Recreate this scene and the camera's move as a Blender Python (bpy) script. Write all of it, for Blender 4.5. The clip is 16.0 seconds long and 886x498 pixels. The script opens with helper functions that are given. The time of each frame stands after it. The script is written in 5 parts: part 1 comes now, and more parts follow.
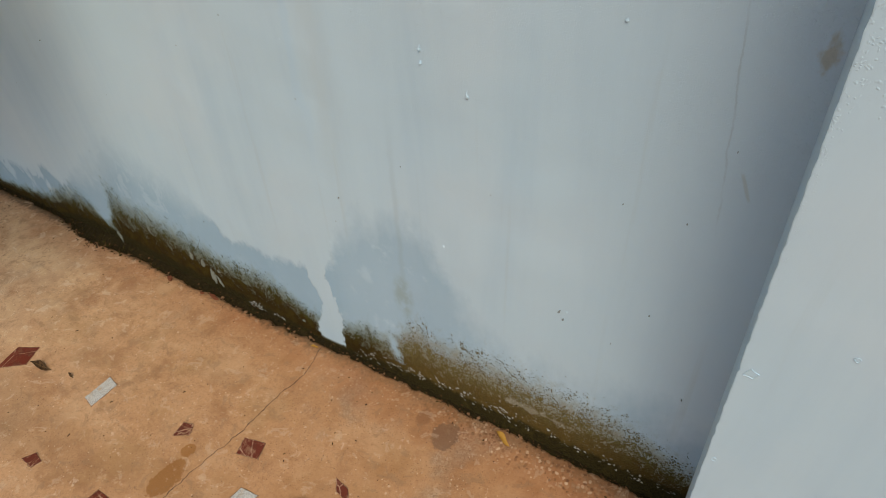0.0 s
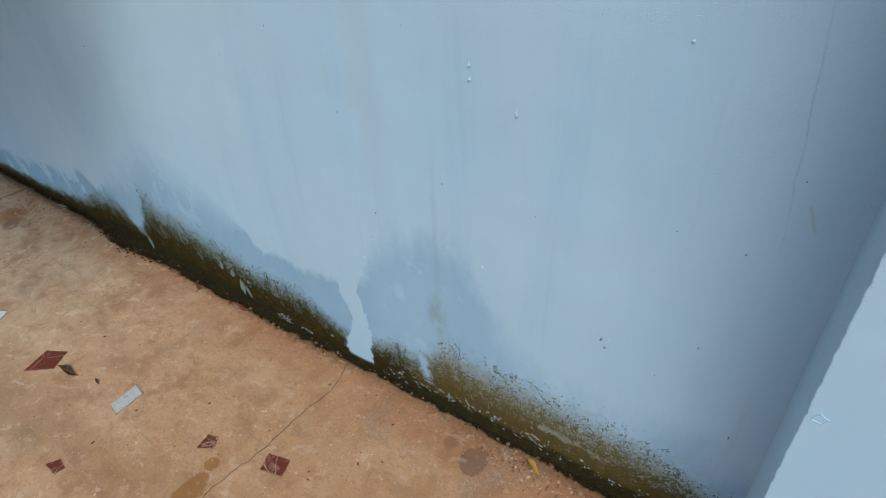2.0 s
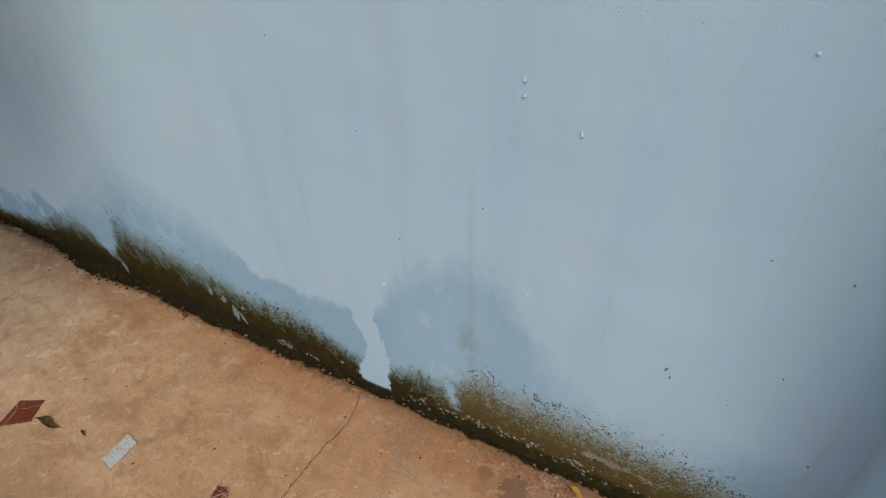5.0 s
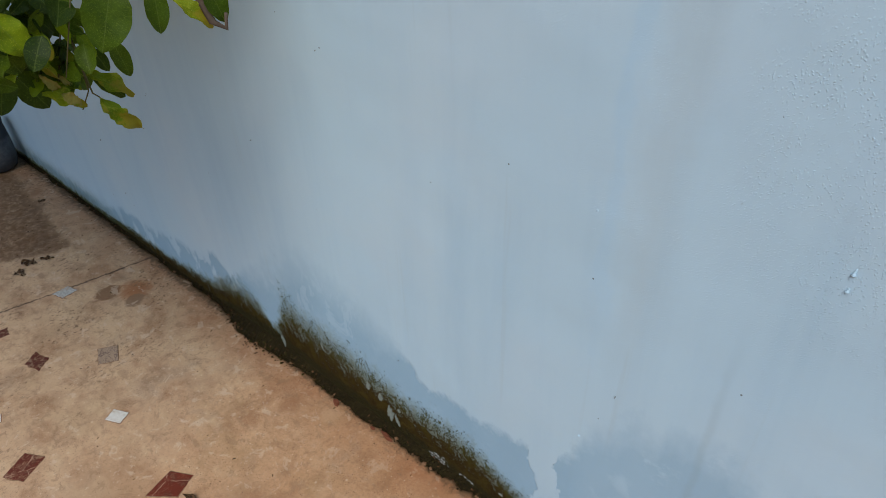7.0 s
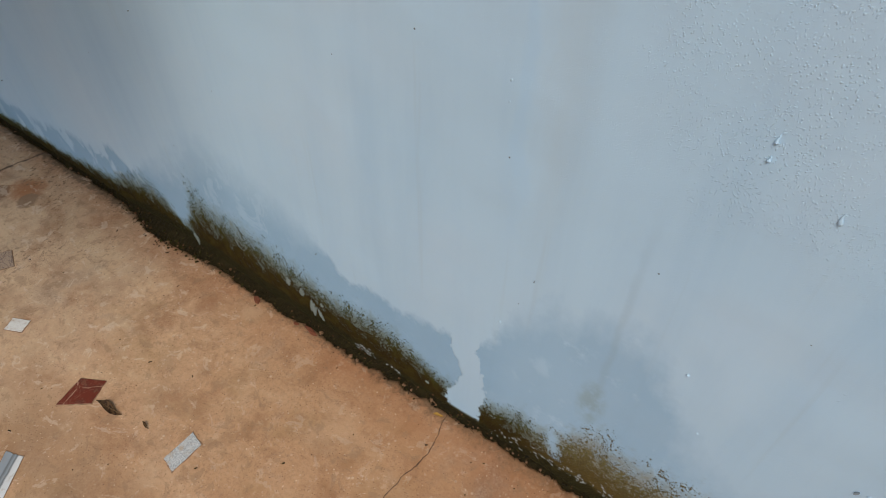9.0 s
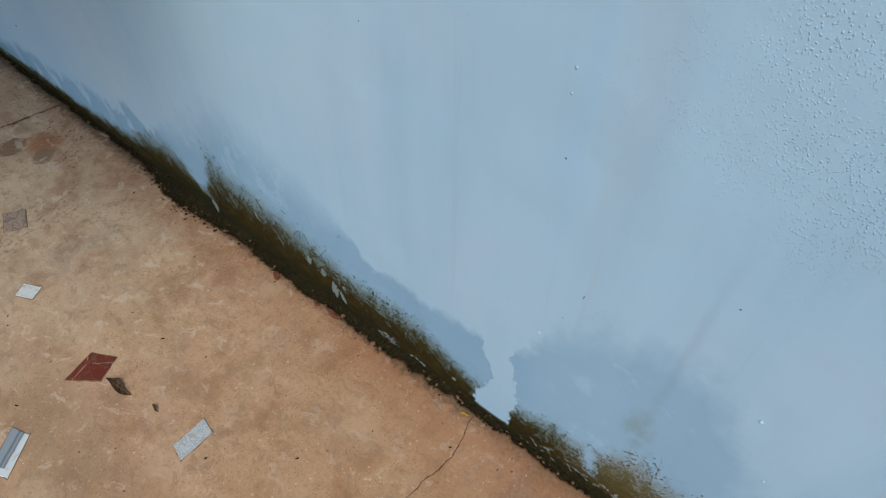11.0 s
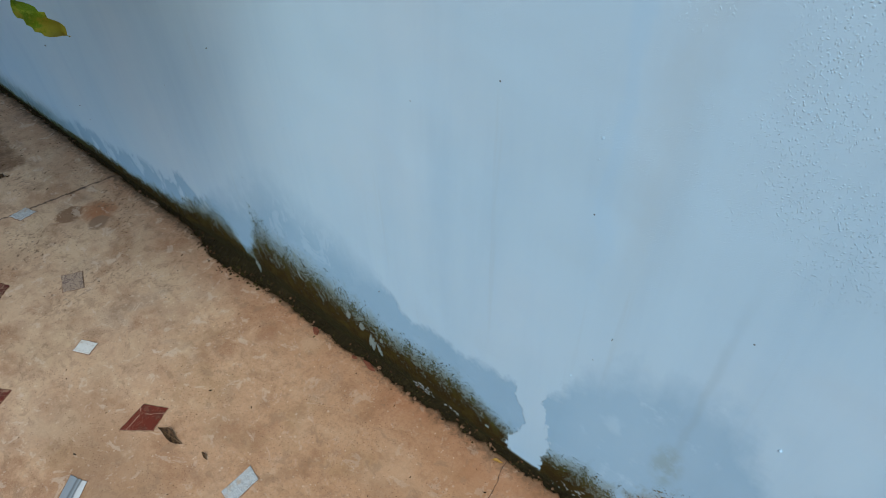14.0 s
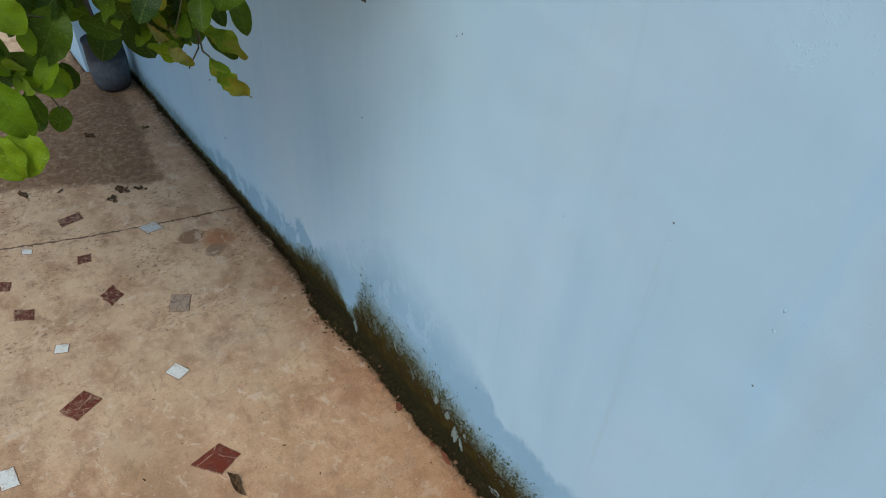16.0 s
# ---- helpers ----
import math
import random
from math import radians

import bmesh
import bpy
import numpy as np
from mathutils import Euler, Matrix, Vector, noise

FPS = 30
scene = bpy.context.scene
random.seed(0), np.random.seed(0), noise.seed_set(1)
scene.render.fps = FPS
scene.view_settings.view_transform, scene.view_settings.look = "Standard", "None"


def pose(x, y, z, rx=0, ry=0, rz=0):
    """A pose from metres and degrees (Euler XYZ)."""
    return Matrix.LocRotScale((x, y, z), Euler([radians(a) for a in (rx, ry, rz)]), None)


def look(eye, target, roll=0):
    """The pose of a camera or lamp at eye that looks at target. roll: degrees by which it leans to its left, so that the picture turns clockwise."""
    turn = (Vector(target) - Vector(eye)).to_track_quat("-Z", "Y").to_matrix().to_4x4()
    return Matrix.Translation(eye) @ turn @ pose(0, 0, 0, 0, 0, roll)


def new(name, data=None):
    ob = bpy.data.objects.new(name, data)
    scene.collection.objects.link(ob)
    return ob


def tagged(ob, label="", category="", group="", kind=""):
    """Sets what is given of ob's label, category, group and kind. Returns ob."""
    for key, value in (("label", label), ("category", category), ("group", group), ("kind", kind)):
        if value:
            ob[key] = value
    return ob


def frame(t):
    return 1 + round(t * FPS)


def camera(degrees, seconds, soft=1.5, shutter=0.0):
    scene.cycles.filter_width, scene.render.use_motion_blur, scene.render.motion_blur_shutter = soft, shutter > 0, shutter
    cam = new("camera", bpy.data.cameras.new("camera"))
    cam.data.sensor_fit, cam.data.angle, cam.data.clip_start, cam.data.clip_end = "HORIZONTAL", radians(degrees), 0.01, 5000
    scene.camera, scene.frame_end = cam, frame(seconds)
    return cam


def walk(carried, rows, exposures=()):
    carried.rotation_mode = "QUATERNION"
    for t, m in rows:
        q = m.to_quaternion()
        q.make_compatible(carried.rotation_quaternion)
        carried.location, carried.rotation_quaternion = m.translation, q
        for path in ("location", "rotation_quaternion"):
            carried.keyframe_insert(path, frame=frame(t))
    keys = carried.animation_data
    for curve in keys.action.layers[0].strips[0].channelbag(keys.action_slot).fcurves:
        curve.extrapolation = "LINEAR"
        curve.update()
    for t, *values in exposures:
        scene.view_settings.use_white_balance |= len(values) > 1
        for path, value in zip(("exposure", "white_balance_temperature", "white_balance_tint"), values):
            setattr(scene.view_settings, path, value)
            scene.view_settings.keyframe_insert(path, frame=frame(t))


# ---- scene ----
cam = camera(70.3, 16.0, soft=0.9)
PATH = [
    (0, (0.9, -0.925, 1.549), (0.075, 0.343, 0.24), -2.9),
    (0.5, (0.873, -0.901, 1.519), (0.025, 0.309, 0.171), -3.3),
    (1, (0.852, -0.909, 1.528), (-0.013, 0.325, 0.213), -3.0),
    (1.5, (0.843, -0.908, 1.533), (-0.035, 0.321, 0.223), -3.0),
    (2, (0.844, -0.918, 1.535), (-0.048, 0.342, 0.264), -2.3),
    (2.5, (0.838, -0.915, 1.542), (-0.059, 0.354, 0.283), -2.3),
    (3, (0.835, -0.915, 1.546), (-0.063, 0.372, 0.306), -2.4),
    (3.2, (0.83, -0.913, 1.549), (-0.07, 0.367, 0.304), -2.4),
    (5.5, (0.494, -0.84, 1.53), (-0.233, 0.436, 0.172), -2.5),
    (6, (0.388, -0.841, 1.547), (-0.479, 0.355, 0.198), -3.1),
    (6.5, (0.322, -0.838, 1.559), (-0.688, 0.35, 0.306), -1.3),
    (7, (0.29, -0.792, 1.58), (-0.787, 0.401, 0.39), -2.1),
    (7.5, (0.3, -0.764, 1.559), (-0.749, 0.417, 0.332), -1.8),
    (8, (0.314, -0.794, 1.553), (-0.59, 0.434, 0.259), 1.2),
    (8.5, (0.305, -0.758, 1.53), (-0.513, 0.435, 0.15), 1.7),
    (10.8, (0.205, -0.596, 1.46), (-0.563, 0.405, -0.091), -0.1),
    (11, (0.185, -0.58, 1.454), (-0.612, 0.398, -0.098), 0.2),
    (11.5, (0.158, -0.546, 1.469), (-0.723, 0.391, -0.062), -1.6),
    (12, (0.177, -0.542, 1.477), (-0.76, 0.383, -0.029), -3.4),
    (12.5, (0.201, -0.549, 1.464), (-0.76, 0.275, -0.084), -3.8),
    (13, (0.211, -0.56, 1.465), (-0.748, 0.307, -0.061), -4.4),
    (13.5, (0.214, -0.611, 1.484), (-0.745, 0.325, 0.0), -2.5),
    (14, (0.209, -0.69, 1.531), (-0.714, 0.382, 0.117), -1.5),
    (14.5, (0.2, -0.761, 1.541), (-0.74, 0.346, 0.166), 1.4),
    (15, (0.19, -0.795, 1.556), (-0.783, 0.311, 0.203), 1.7),
    (15.5, (0.152, -0.762, 1.569), (-0.892, 0.286, 0.223), 0.9),
    (16, (0.08, -0.693, 1.555), (-1.113, 0.29, 0.286), 3.6),
]
EXPOSURES = [(0, 0.34, 7850, 13), (0.5, 0.35, 7000, 12), (1.0, 0.38, 6450, 10), (1.5, 0.36, 6200, 8), (3.2, 0.35, 5850, 5), (5.3, 0.22, 7050, 13), (6.0, 0.24, 7550, 20), (7.0, 0.29, 6480, 12), (7.5, 0.27, 7100, 15), (8.0, 0.27, 7750, 19), (8.6, 0.27, 7200, 16), (10.8, 0.29, 5940, 7), (12.5, 0.34, 5940, 7), (14.5, 0.33, 5790, 5), (16, 0.35, 5900, 5)]
walk(cam, [(t, look(eye, target, roll)) for t, eye, target, roll in PATH], EXPOSURES)

# world, sun, exposure
world = bpy.data.worlds.new("world")
scene.world = world
world.use_nodes = True
sky = world.node_tree.nodes.new("ShaderNodeTexSky")
sky.sky_type, sky.sun_disc = "NISHITA", False
sky.sun_elevation, sky.sun_rotation = radians(58), radians(140)
world.node_tree.links.new(sky.outputs[0], world.node_tree.nodes["Background"].inputs[0])
world.node_tree.nodes["Background"].inputs[1].default_value = 0.10
sun_data = bpy.data.lights.new("sun", "SUN")
sun_data.energy, sun_data.angle, sun_data.color = 1.7, radians(34), (1.0, 0.96, 0.90)
sun = new("sun", sun_data)
sun.matrix_world = look((1.7, -2.6, 4.4), (0, 0, 0))


# ---- materials ----
class Mat:
    """A node material with short calls for its nodes."""

    def __init__(self, name, rough=0.7):
        self.m = bpy.data.materials.new(name)
        self.m.use_nodes = True
        self.t = self.m.node_tree
        self.bsdf = self.t.nodes["Principled BSDF"]
        self.bsdf.inputs["Roughness"].default_value = rough
        self.geo = self.t.nodes.new("ShaderNodeNewGeometry")
        self.tex = self.t.nodes.new("ShaderNodeTexCoord")

    def put(self, socket, value):
        if isinstance(value, bpy.types.NodeSocket):
            self.t.links.new(value, socket)
        elif isinstance(value, (tuple, list)) and len(value) == 3 and socket.type == "RGBA":
            socket.default_value = (*value, 1)
        else:
            socket.default_value = value

    def math(self, op, a, b=0.0, c=0.0, clamp=False):
        n = self.t.nodes.new("ShaderNodeMath")
        n.operation, n.use_clamp = op, clamp
        for i, v in enumerate((a, b, c)):
            self.put(n.inputs[i], v)
        return n.outputs[0]

    def xyz(self, v):
        n = self.t.nodes.new("ShaderNodeSeparateXYZ")
        self.put(n.inputs[0], v)
        return n.outputs

    def scaled(self, v, s, move=(0, 0, 0)):
        n = self.t.nodes.new("ShaderNodeMapping")
        self.put(n.inputs["Vector"], v)
        n.inputs["Scale"].default_value, n.inputs["Location"].default_value = s, move
        return n.outputs[0]

    def noise(self, v, scale, detail=4.0, rough=0.55, warp=0.0):
        n = self.t.nodes.new("ShaderNodeTexNoise")
        self.put(n.inputs["Vector"], v)
        for k, x in (("Scale", scale), ("Detail", detail), ("Roughness", rough), ("Distortion", warp)):
            n.inputs[k].default_value = x
        return n.outputs[0]

    def noise_colour(self, v, scale):
        n = self.t.nodes.new("ShaderNodeTexNoise")
        self.put(n.inputs["Vector"], v)
        n.inputs["Scale"].default_value = scale
        return n.outputs[1]

    def cells(self, v, scale, feature="F1", rand=1.0):
        n = self.t.nodes.new("ShaderNodeTexVoronoi")
        n.feature = feature
        self.put(n.inputs["Vector"], v)
        n.inputs["Scale"].default_value, n.inputs["Randomness"].default_value = scale, rand
        return n.outputs

    def step(self, v, lo, hi, a=0.0, b=1.0):
        n = self.t.nodes.new("ShaderNodeMapRange")
        n.interpolation_type = "SMOOTHSTEP"
        for i, x in enumerate((v, lo, hi, a, b)):
            self.put(n.inputs[i], x)
        return n.outputs[0]

    def ramp(self, v, stops):
        n = self.t.nodes.new("ShaderNodeValToRGB")
        e = n.color_ramp.elements
        while len(e) < len(stops):
            e.new(0.5)
        for k, (p, c) in zip(e, stops):
            k.position = p
            k.color = (*c, 1) if isinstance(c, tuple) else (c, c, c, 1)
        self.put(n.inputs[0], v)
        return n.outputs[0]

    def curve(self, v, lo, hi, top, points):
        """A height over a length: straight from point to point."""
        u = self.math("DIVIDE", self.math("SUBTRACT", v, lo), hi - lo, clamp=True)
        return self.math("MULTIPLY", self.ramp(u, [((p - lo) / (hi - lo), h / top) for p, h in points]), top)

    def mix(self, f, a, b, kind="MIX"):
        n = self.t.nodes.new("ShaderNodeMix")
        n.data_type, n.blend_type = "RGBA", kind
        self.put(n.inputs["Factor"], f)
        self.put(n.inputs["A"], a)
        self.put(n.inputs["B"], b)
        return n.outputs["Result"]

    def bump(self, h, strength=0.3, distance=0.004, after=None):
        n = self.t.nodes.new("ShaderNodeBump")
        self.put(n.inputs["Height"], h)
        n.inputs["Strength"].default_value, n.inputs["Distance"].default_value = strength, distance
        if after is not None:
            self.put(n.inputs["Normal"], after)
        return n.outputs[0]

    def done(self, colour, normal=None, rough=None):
        self.put(self.bsdf.inputs["Base Color"], colour)
        if normal is not None:
            self.put(self.bsdf.inputs["Normal"], normal)
        if rough is not None:
            self.put(self.bsdf.inputs["Roughness"], rough)
        return self.m


COAT, OLD_BLUE = (0.455, 0.640, 0.745), (0.29, 0.48, 0.635)


def rough_paint(k, pos):
    """Height of brushed paint over uneven plaster: fine grain, blisters in patches, brush sag."""
    grain = k.noise(pos, 260, 3, 0.6)
    wave = k.noise(pos, 9, 3, 0.5)
    bent = k.mix(0.010, pos, k.noise_colour(pos, 60), "ADD")
    cell = k.cells(k.scaled(bent, (1, 1, 0.75)), 270)[0]
    x, _, z = k.xyz(pos)
    where = k.math("ADD", k.noise(pos, 5.5, 5, 0.7), k.math("MULTIPLY", k.math("MULTIPLY", k.step(x, -0.09, 0.10), k.step(z, 0.65, 1.05)), 0.15))
    where = k.math("ADD", where, k.math("MULTIPLY", k.math("MULTIPLY", k.step(x, 0.78, 0.90), k.step(z, 0.85, 1.05)), 0.05))
    where = k.math("SUBTRACT", where, k.step(x, 0.940, 0.952, 0.0, 0.17))
    blister = k.math("MULTIPLY", k.step(cell, 0.42, 0.1), k.step(where, 0.49, 0.74))
    rare = k.math("MULTIPLY", k.step(k.cells(bent, 110)[0], 0.22, 0.05), k.step(k.noise(pos, 17, 2), 0.63, 0.72))
    h = k.math("ADD", k.math("MULTIPLY", grain, 0.05), k.math("MULTIPLY", wave, 1.1))
    h = k.math("ADD", h, k.math("MULTIPLY", blister, 0.18))
    return k.math("ADD", h, k.math("MULTIPLY", rare, 0.22))


def coat_colour(k, pos, x, z):
    """Thin light coat through which the older blue shows in tall streaks, with grime runs."""
    tall = k.noise(k.scaled(pos, (7, 7, 0.7)), 1.0, 5, 0.6, 0.4)
    cloud = k.noise(pos, 1.7, 4, 0.55)
    c = k.mix(k.step(tall, 0.40, 0.80, 0.0, 0.30), COAT, OLD_BLUE)
    c = k.mix(k.step(cloud, 0.42, 0.72, 0.0, 0.40), c, (0.570, 0.685, 0.740))
    c = k.mix(k.step(k.noise(pos, 7, 5, 0.6), 0.45, 0.75, 0.0, 0.16), c, (0.40, 0.57, 0.70))
    runs = k.noise(k.scaled(pos, (22, 22, 0.9), (3.1, 0, 0)), 1.0, 4, 0.6)
    c = k.mix(k.step(runs, 0.60, 0.8, 0.0, 0.22), c, (0.36, 0.42, 0.40))
    sway = k.math("ADD", x, k.math("MULTIPLY", k.math("SUBTRACT", k.noise(k.scaled(pos, (2, 2, 1)), 5, 4, 0.6), 0.5), 0.11))
    band = k.step(k.math("ABSOLUTE", k.math("SUBTRACT", sway, 0.005)), 0.055, 0.0)
    c = k.mix(k.math("MULTIPLY", band, k.step(z, 0.60, 0.95, 0.0, 0.30)), c, (0.43, 0.53, 0.56))
    thin = k.step(k.math("ABSOLUTE", k.math("SUBTRACT", sway, -0.062)), 0.022, 0.004)
    c = k.mix(k.math("MULTIPLY", thin, k.step(z, 0.60, 0.95, 0.0, 0.42)), c, (0.40, 0.61, 0.76))
    speck = k.math("MULTIPLY", k.step(k.cells(pos, 21)[0], 0.045, 0.03), k.step(k.noise(pos, 13, 2), 0.56, 0.6))
    return k.mix(k.math("MULTIPLY", speck, 0.85), c, (0.06, 0.065, 0.06))


def painted_wall():
    k = Mat("blue_wall_paint", 0.62)
    pos = k.geo.outputs["Position"]
    x0, _, z0 = k.xyz(pos)
    jag = k.noise(pos, 14, 6, 0.65)
    jag2 = k.noise(k.scaled(pos, (1, 1, 0.7)), 38, 5, 0.65)
    x = k.math("ADD", x0, k.math("MULTIPLY", k.math("SUBTRACT", jag, 0.5), 0.12))
    z = k.math("ADD", z0, k.math("MULTIPLY", k.math("SUBTRACT", jag2, 0.5), 0.075))
    zj = z
    c = coat_colour(k, pos, x0, z0)
    # where the light coat has come off: older blue along the foot
    foot = k.curve(x, -4.2, 0.95, 0.7, [
        (-4.2, 0.08), (-2.45, 0.09), (-2.25, 0.17), (-2.05, 0.15), (-1.85, 0.20), (-1.68, 0.20), (-1.50, 0.28),
        (-1.45, 0.20), (-1.34, 0.27), (-1.27, 0.30), (-1.10, 0.44), (-0.98, 0.50), (-0.75, 0.45), (-0.57, 0.37),
        (-0.50, 0.29), (-0.42, 0.32), (-0.33, 0.30), (-0.17, 0.34), (-0.09, 0.37), (-0.03, 0.50), (0.05, 0.60),
        (0.12, 0.65), (0.20, 0.64), (0.27, 0.58), (0.32, 0.46), (0.40, 0.34), (0.60, 0.33), (0.78, 0.35), (0.90, 0.37)])
    z = k.math("ADD", z, k.math("MULTIPLY", k.math("SUBTRACT", k.noise(k.scaled(pos, (1, 1, 0.5)), 7, 4, 0.6), 0.5), k.step(x0, -0.1, 0.1, 0.02, 0.42)))
    soft = k.curve(x0, -4.2, 0.95, 1.0, [(-4.2, 0.03), (-2.3, 0.03), (-1.4, 0.03), (-1.15, 0.22), (-0.68, 0.16), (-0.56, 0.030),
                                         (-0.10, 0.028), (-0.02, 0.14), (0.3, 0.13), (0.38, 0.2), (0.70, 0.18), (0.95, 0.13)])
    bare = k.math("DIVIDE", k.math("SUBTRACT", foot, k.math("SUBTRACT", z, k.math("MULTIPLY", soft, 0.3))), soft, clamp=True)
    left = k.curve(z0, 0, 0.5, 1, [(0, 0.32), (0.07, 0.31), (0.13, 0.335), (0.21, 0.355), (0.27, 0.328), (0.345, 0.325), (0.5, 0.325)])
    right = k.curve(z0, 0, 0.5, 1, [(0, 0.41), (0.08, 0.415), (0.16, 0.425), (0.225, 0.416), (0.31, 0.396), (0.5, 0.40)])
    xs = k.math("ADD", x0, k.math("ADD", 0.5, k.math("MULTIPLY", k.math("SUBTRACT", jag2, 0.5), 0.06)))
    stripe = k.math("MULTIPLY", k.step(k.math("SUBTRACT", xs, left), -0.003, 0.003), k.step(k.math("SUBTRACT", right, xs), -0.003, 0.003))
    stripe = k.math("MULTIPLY", stripe, k.step(z, 0.385, 0.37))
    keep = k.math("SUBTRACT", 1.0, stripe)
    tongue = k.math("MULTIPLY", k.step(k.noise(k.scaled(pos, (9, 9, 7), (0.7, 0, 0)), 1.0, 6, 0.65, 0.5), 0.50, 0.54),
                    k.math("MULTIPLY", k.step(x0, -1.30, -1.42), k.step(x0, -2.7, -2.2)))
    pale = k.math("MULTIPLY", k.step(k.noise(pos, 11, 5, 0.7), 0.55, 0.70), k.math("MULTIPLY", k.step(x0, -0.05, 0.05, 0.2, 0.7), k.step(x0, 0.86, 0.60, 0.15, 1.0)))
    blot = k.math("ADD", k.math("POWER", k.math("DIVIDE", k.math("SUBTRACT", x, 0.048), 0.022), 2.0), k.math("POWER", k.math("DIVIDE", k.math("SUBTRACT", z0, 0.402), 0.026), 2.0))
    pale = k.math("MAXIMUM", pale, k.step(blot, 2.2, 0.0, 0.0, 0.5))
    bare = k.math("MULTIPLY", bare, k.math("SUBTRACT", 1.0, k.math("MAXIMUM", k.math("MULTIPLY", tongue, 0.85), pale)))
    # curled remains of the coat, torn off in slanting scraps
    scrap = k.noise(k.scaled(pos, (11, 11, 6.5), (2.3, 0, 0.4)), 1.0, 7, 0.7, 0.7)
    scrap = k.math("MULTIPLY", k.step(scrap, 0.535, 0.56), k.math("MULTIPLY", k.step(x0, -0.62, -0.80), k.step(z0, 0.24, 0.32)))
    bare = k.math("MULTIPLY", bare, k.math("SUBTRACT", 1.0, k.math("MULTIPLY", scrap, 0.38)))
    bare = k.math("MULTIPLY", bare, keep)
    c = k.mix(k.math("MULTIPLY", bare, k.step(x0, -0.10, 0.0, 0.92, 0.67)), c, k.mix(k.noise(pos, 6, 4), (0.225, 0.405, 0.545), (0.32, 0.50, 0.63)))
    # algae
    top = k.curve(x, -4.2, 0.95, 0.5, [
        (-4.2, 0.035), (-2.65, 0.03), (-2.27, 0.06), (-1.85, 0.07), (-1.62, 0.10), (-1.50, 0.17), (-1.36, 0.205),
        (-1.27, 0.16), (-1.225, 0.09), (-1.19, 0.12), (-1.15, 0.25), (-1.10, 0.29), (-1.04, 0.265), (-0.92, 0.265), (-0.72, 0.23), (-0.58, 0.195),
        (-0.37, 0.205), (-0.19, 0.13), (-0.06, 0.15), (0.02, 0.19), (0.09, 0.17), (0.145, 0.23), (0.20, 0.29),
        (0.26, 0.255), (0.33, 0.265), (0.45, 0.275), (0.56, 0.265), (0.68, 0.260), (0.78, 0.26), (0.87, 0.225), (0.94, 0.20)])
    ratio = k.math("DIVIDE", zj, k.math("MAXIMUM", top, 0.01))
    speck = k.noise(pos, 210, 5, 0.74)
    patch = k.noise(k.scaled(pos, (1, 1, 0.8)), 24, 6, 0.68)
    east = k.math("MULTIPLY", k.step(x0, -0.02, 0.2), k.step(x0, 0.93, 0.65, 0.35, 1.0))
    # the growth sits in dots on the grains of the plaster, thinning upwards
    grains = k.mix(0.007, pos, k.noise_colour(pos, 130), "ADD")
    coarse, fine = k.cells(k.scaled(grains, (1, 1, 0.7)), 225), k.cells(k.scaled(grains, (1, 1, 0.85), (0.3, 0.1, 0.7)), 400)
    dens = k.math("ADD", k.math("MULTIPLY", k.math("SUBTRACT", 1.07, ratio), 1.45), k.math("MULTIPLY", k.math("SUBTRACT", patch, 0.5), 2.2))
    gap = k.math("ABSOLUTE", k.math("SUBTRACT", k.math("ADD", x0, k.math("MULTIPLY", k.math("SUBTRACT", jag2, 0.5), 0.05)), k.math("ADD", 0.155, k.math("MULTIPLY", z0, -0.30))))
    gap = k.math("MULTIPLY", k.step(gap, 0.026, 0.004), k.math("MULTIPLY", k.step(z0, 0.06, 0.08), k.step(z0, 0.20, 0.16)))
    dens = k.math("SUBTRACT", dens, k.math("MULTIPLY", gap, 0.55))
    # a thin wisp that climbs above the rest
    wisp = k.math("ABSOLUTE", k.math("SUBTRACT", k.math("ADD", x0, k.math("MULTIPLY", k.math("SUBTRACT", jag2, 0.5), 0.07)), -1.118))
    wisp = k.math("MULTIPLY", k.step(wisp, 0.026, 0.006), k.math("MULTIPLY", k.step(z0, 0.20, 0.30), k.step(z0, 0.46, 0.36)))
    dens = k.math("ADD", dens, k.math("MULTIPLY", wisp, 0.36))

    def dots(cell, loose):
        keepers = k.step(k.math("SUBTRACT", dens, k.xyz(cell[1])[0]), -0.03, 0.06)
        return k.math("MULTIPLY", keepers, k.step(k.math("SUBTRACT", cell[0], k.math("MULTIPLY", dens, 0.35)), loose, loose - 0.18))

    solid = k.step(k.math("ADD", dens, k.math("MULTIPLY", k.math("SUBTRACT", speck, 0.5), 1.4)), 0.72, 1.02)
    hold = k.math("SUBTRACT", 1.0, k.math("MULTIPLY", stripe, k.step(z0, 0.012, 0.03)))
    algae = k.math("MAXIMUM", solid, k.math("MAXIMUM", dots(coarse, 0.50), dots(fine, 0.46)))
    algae = k.math("MULTIPLY", k.math("MULTIPLY", algae, k.math("MAXIMUM", wisp, k.step(ratio, 1.75, 1.2))), hold)
    tint = k.xyz(fine[1])[1]
    fringe = k.mix(east, (0.064, 0.080, 0.019), (0.165, 0.140, 0.056))
    fringe = k.mix(k.step(tint, 0.45, 0.95, 0, 0.8), fringe, k.mix(east, (0.125, 0.130, 0.040), (0.25, 0.21, 0.085)))
    fringe = k.mix(k.step(tint, 0.40, 0.05, 0, 0.8), fringe, k.mix(east, (0.024, 0.025, 0.008), (0.105, 0.086, 0.036)))
    low = k.mix(east, (0.036, 0.021, 0.005), (0.128, 0.088, 0.026))
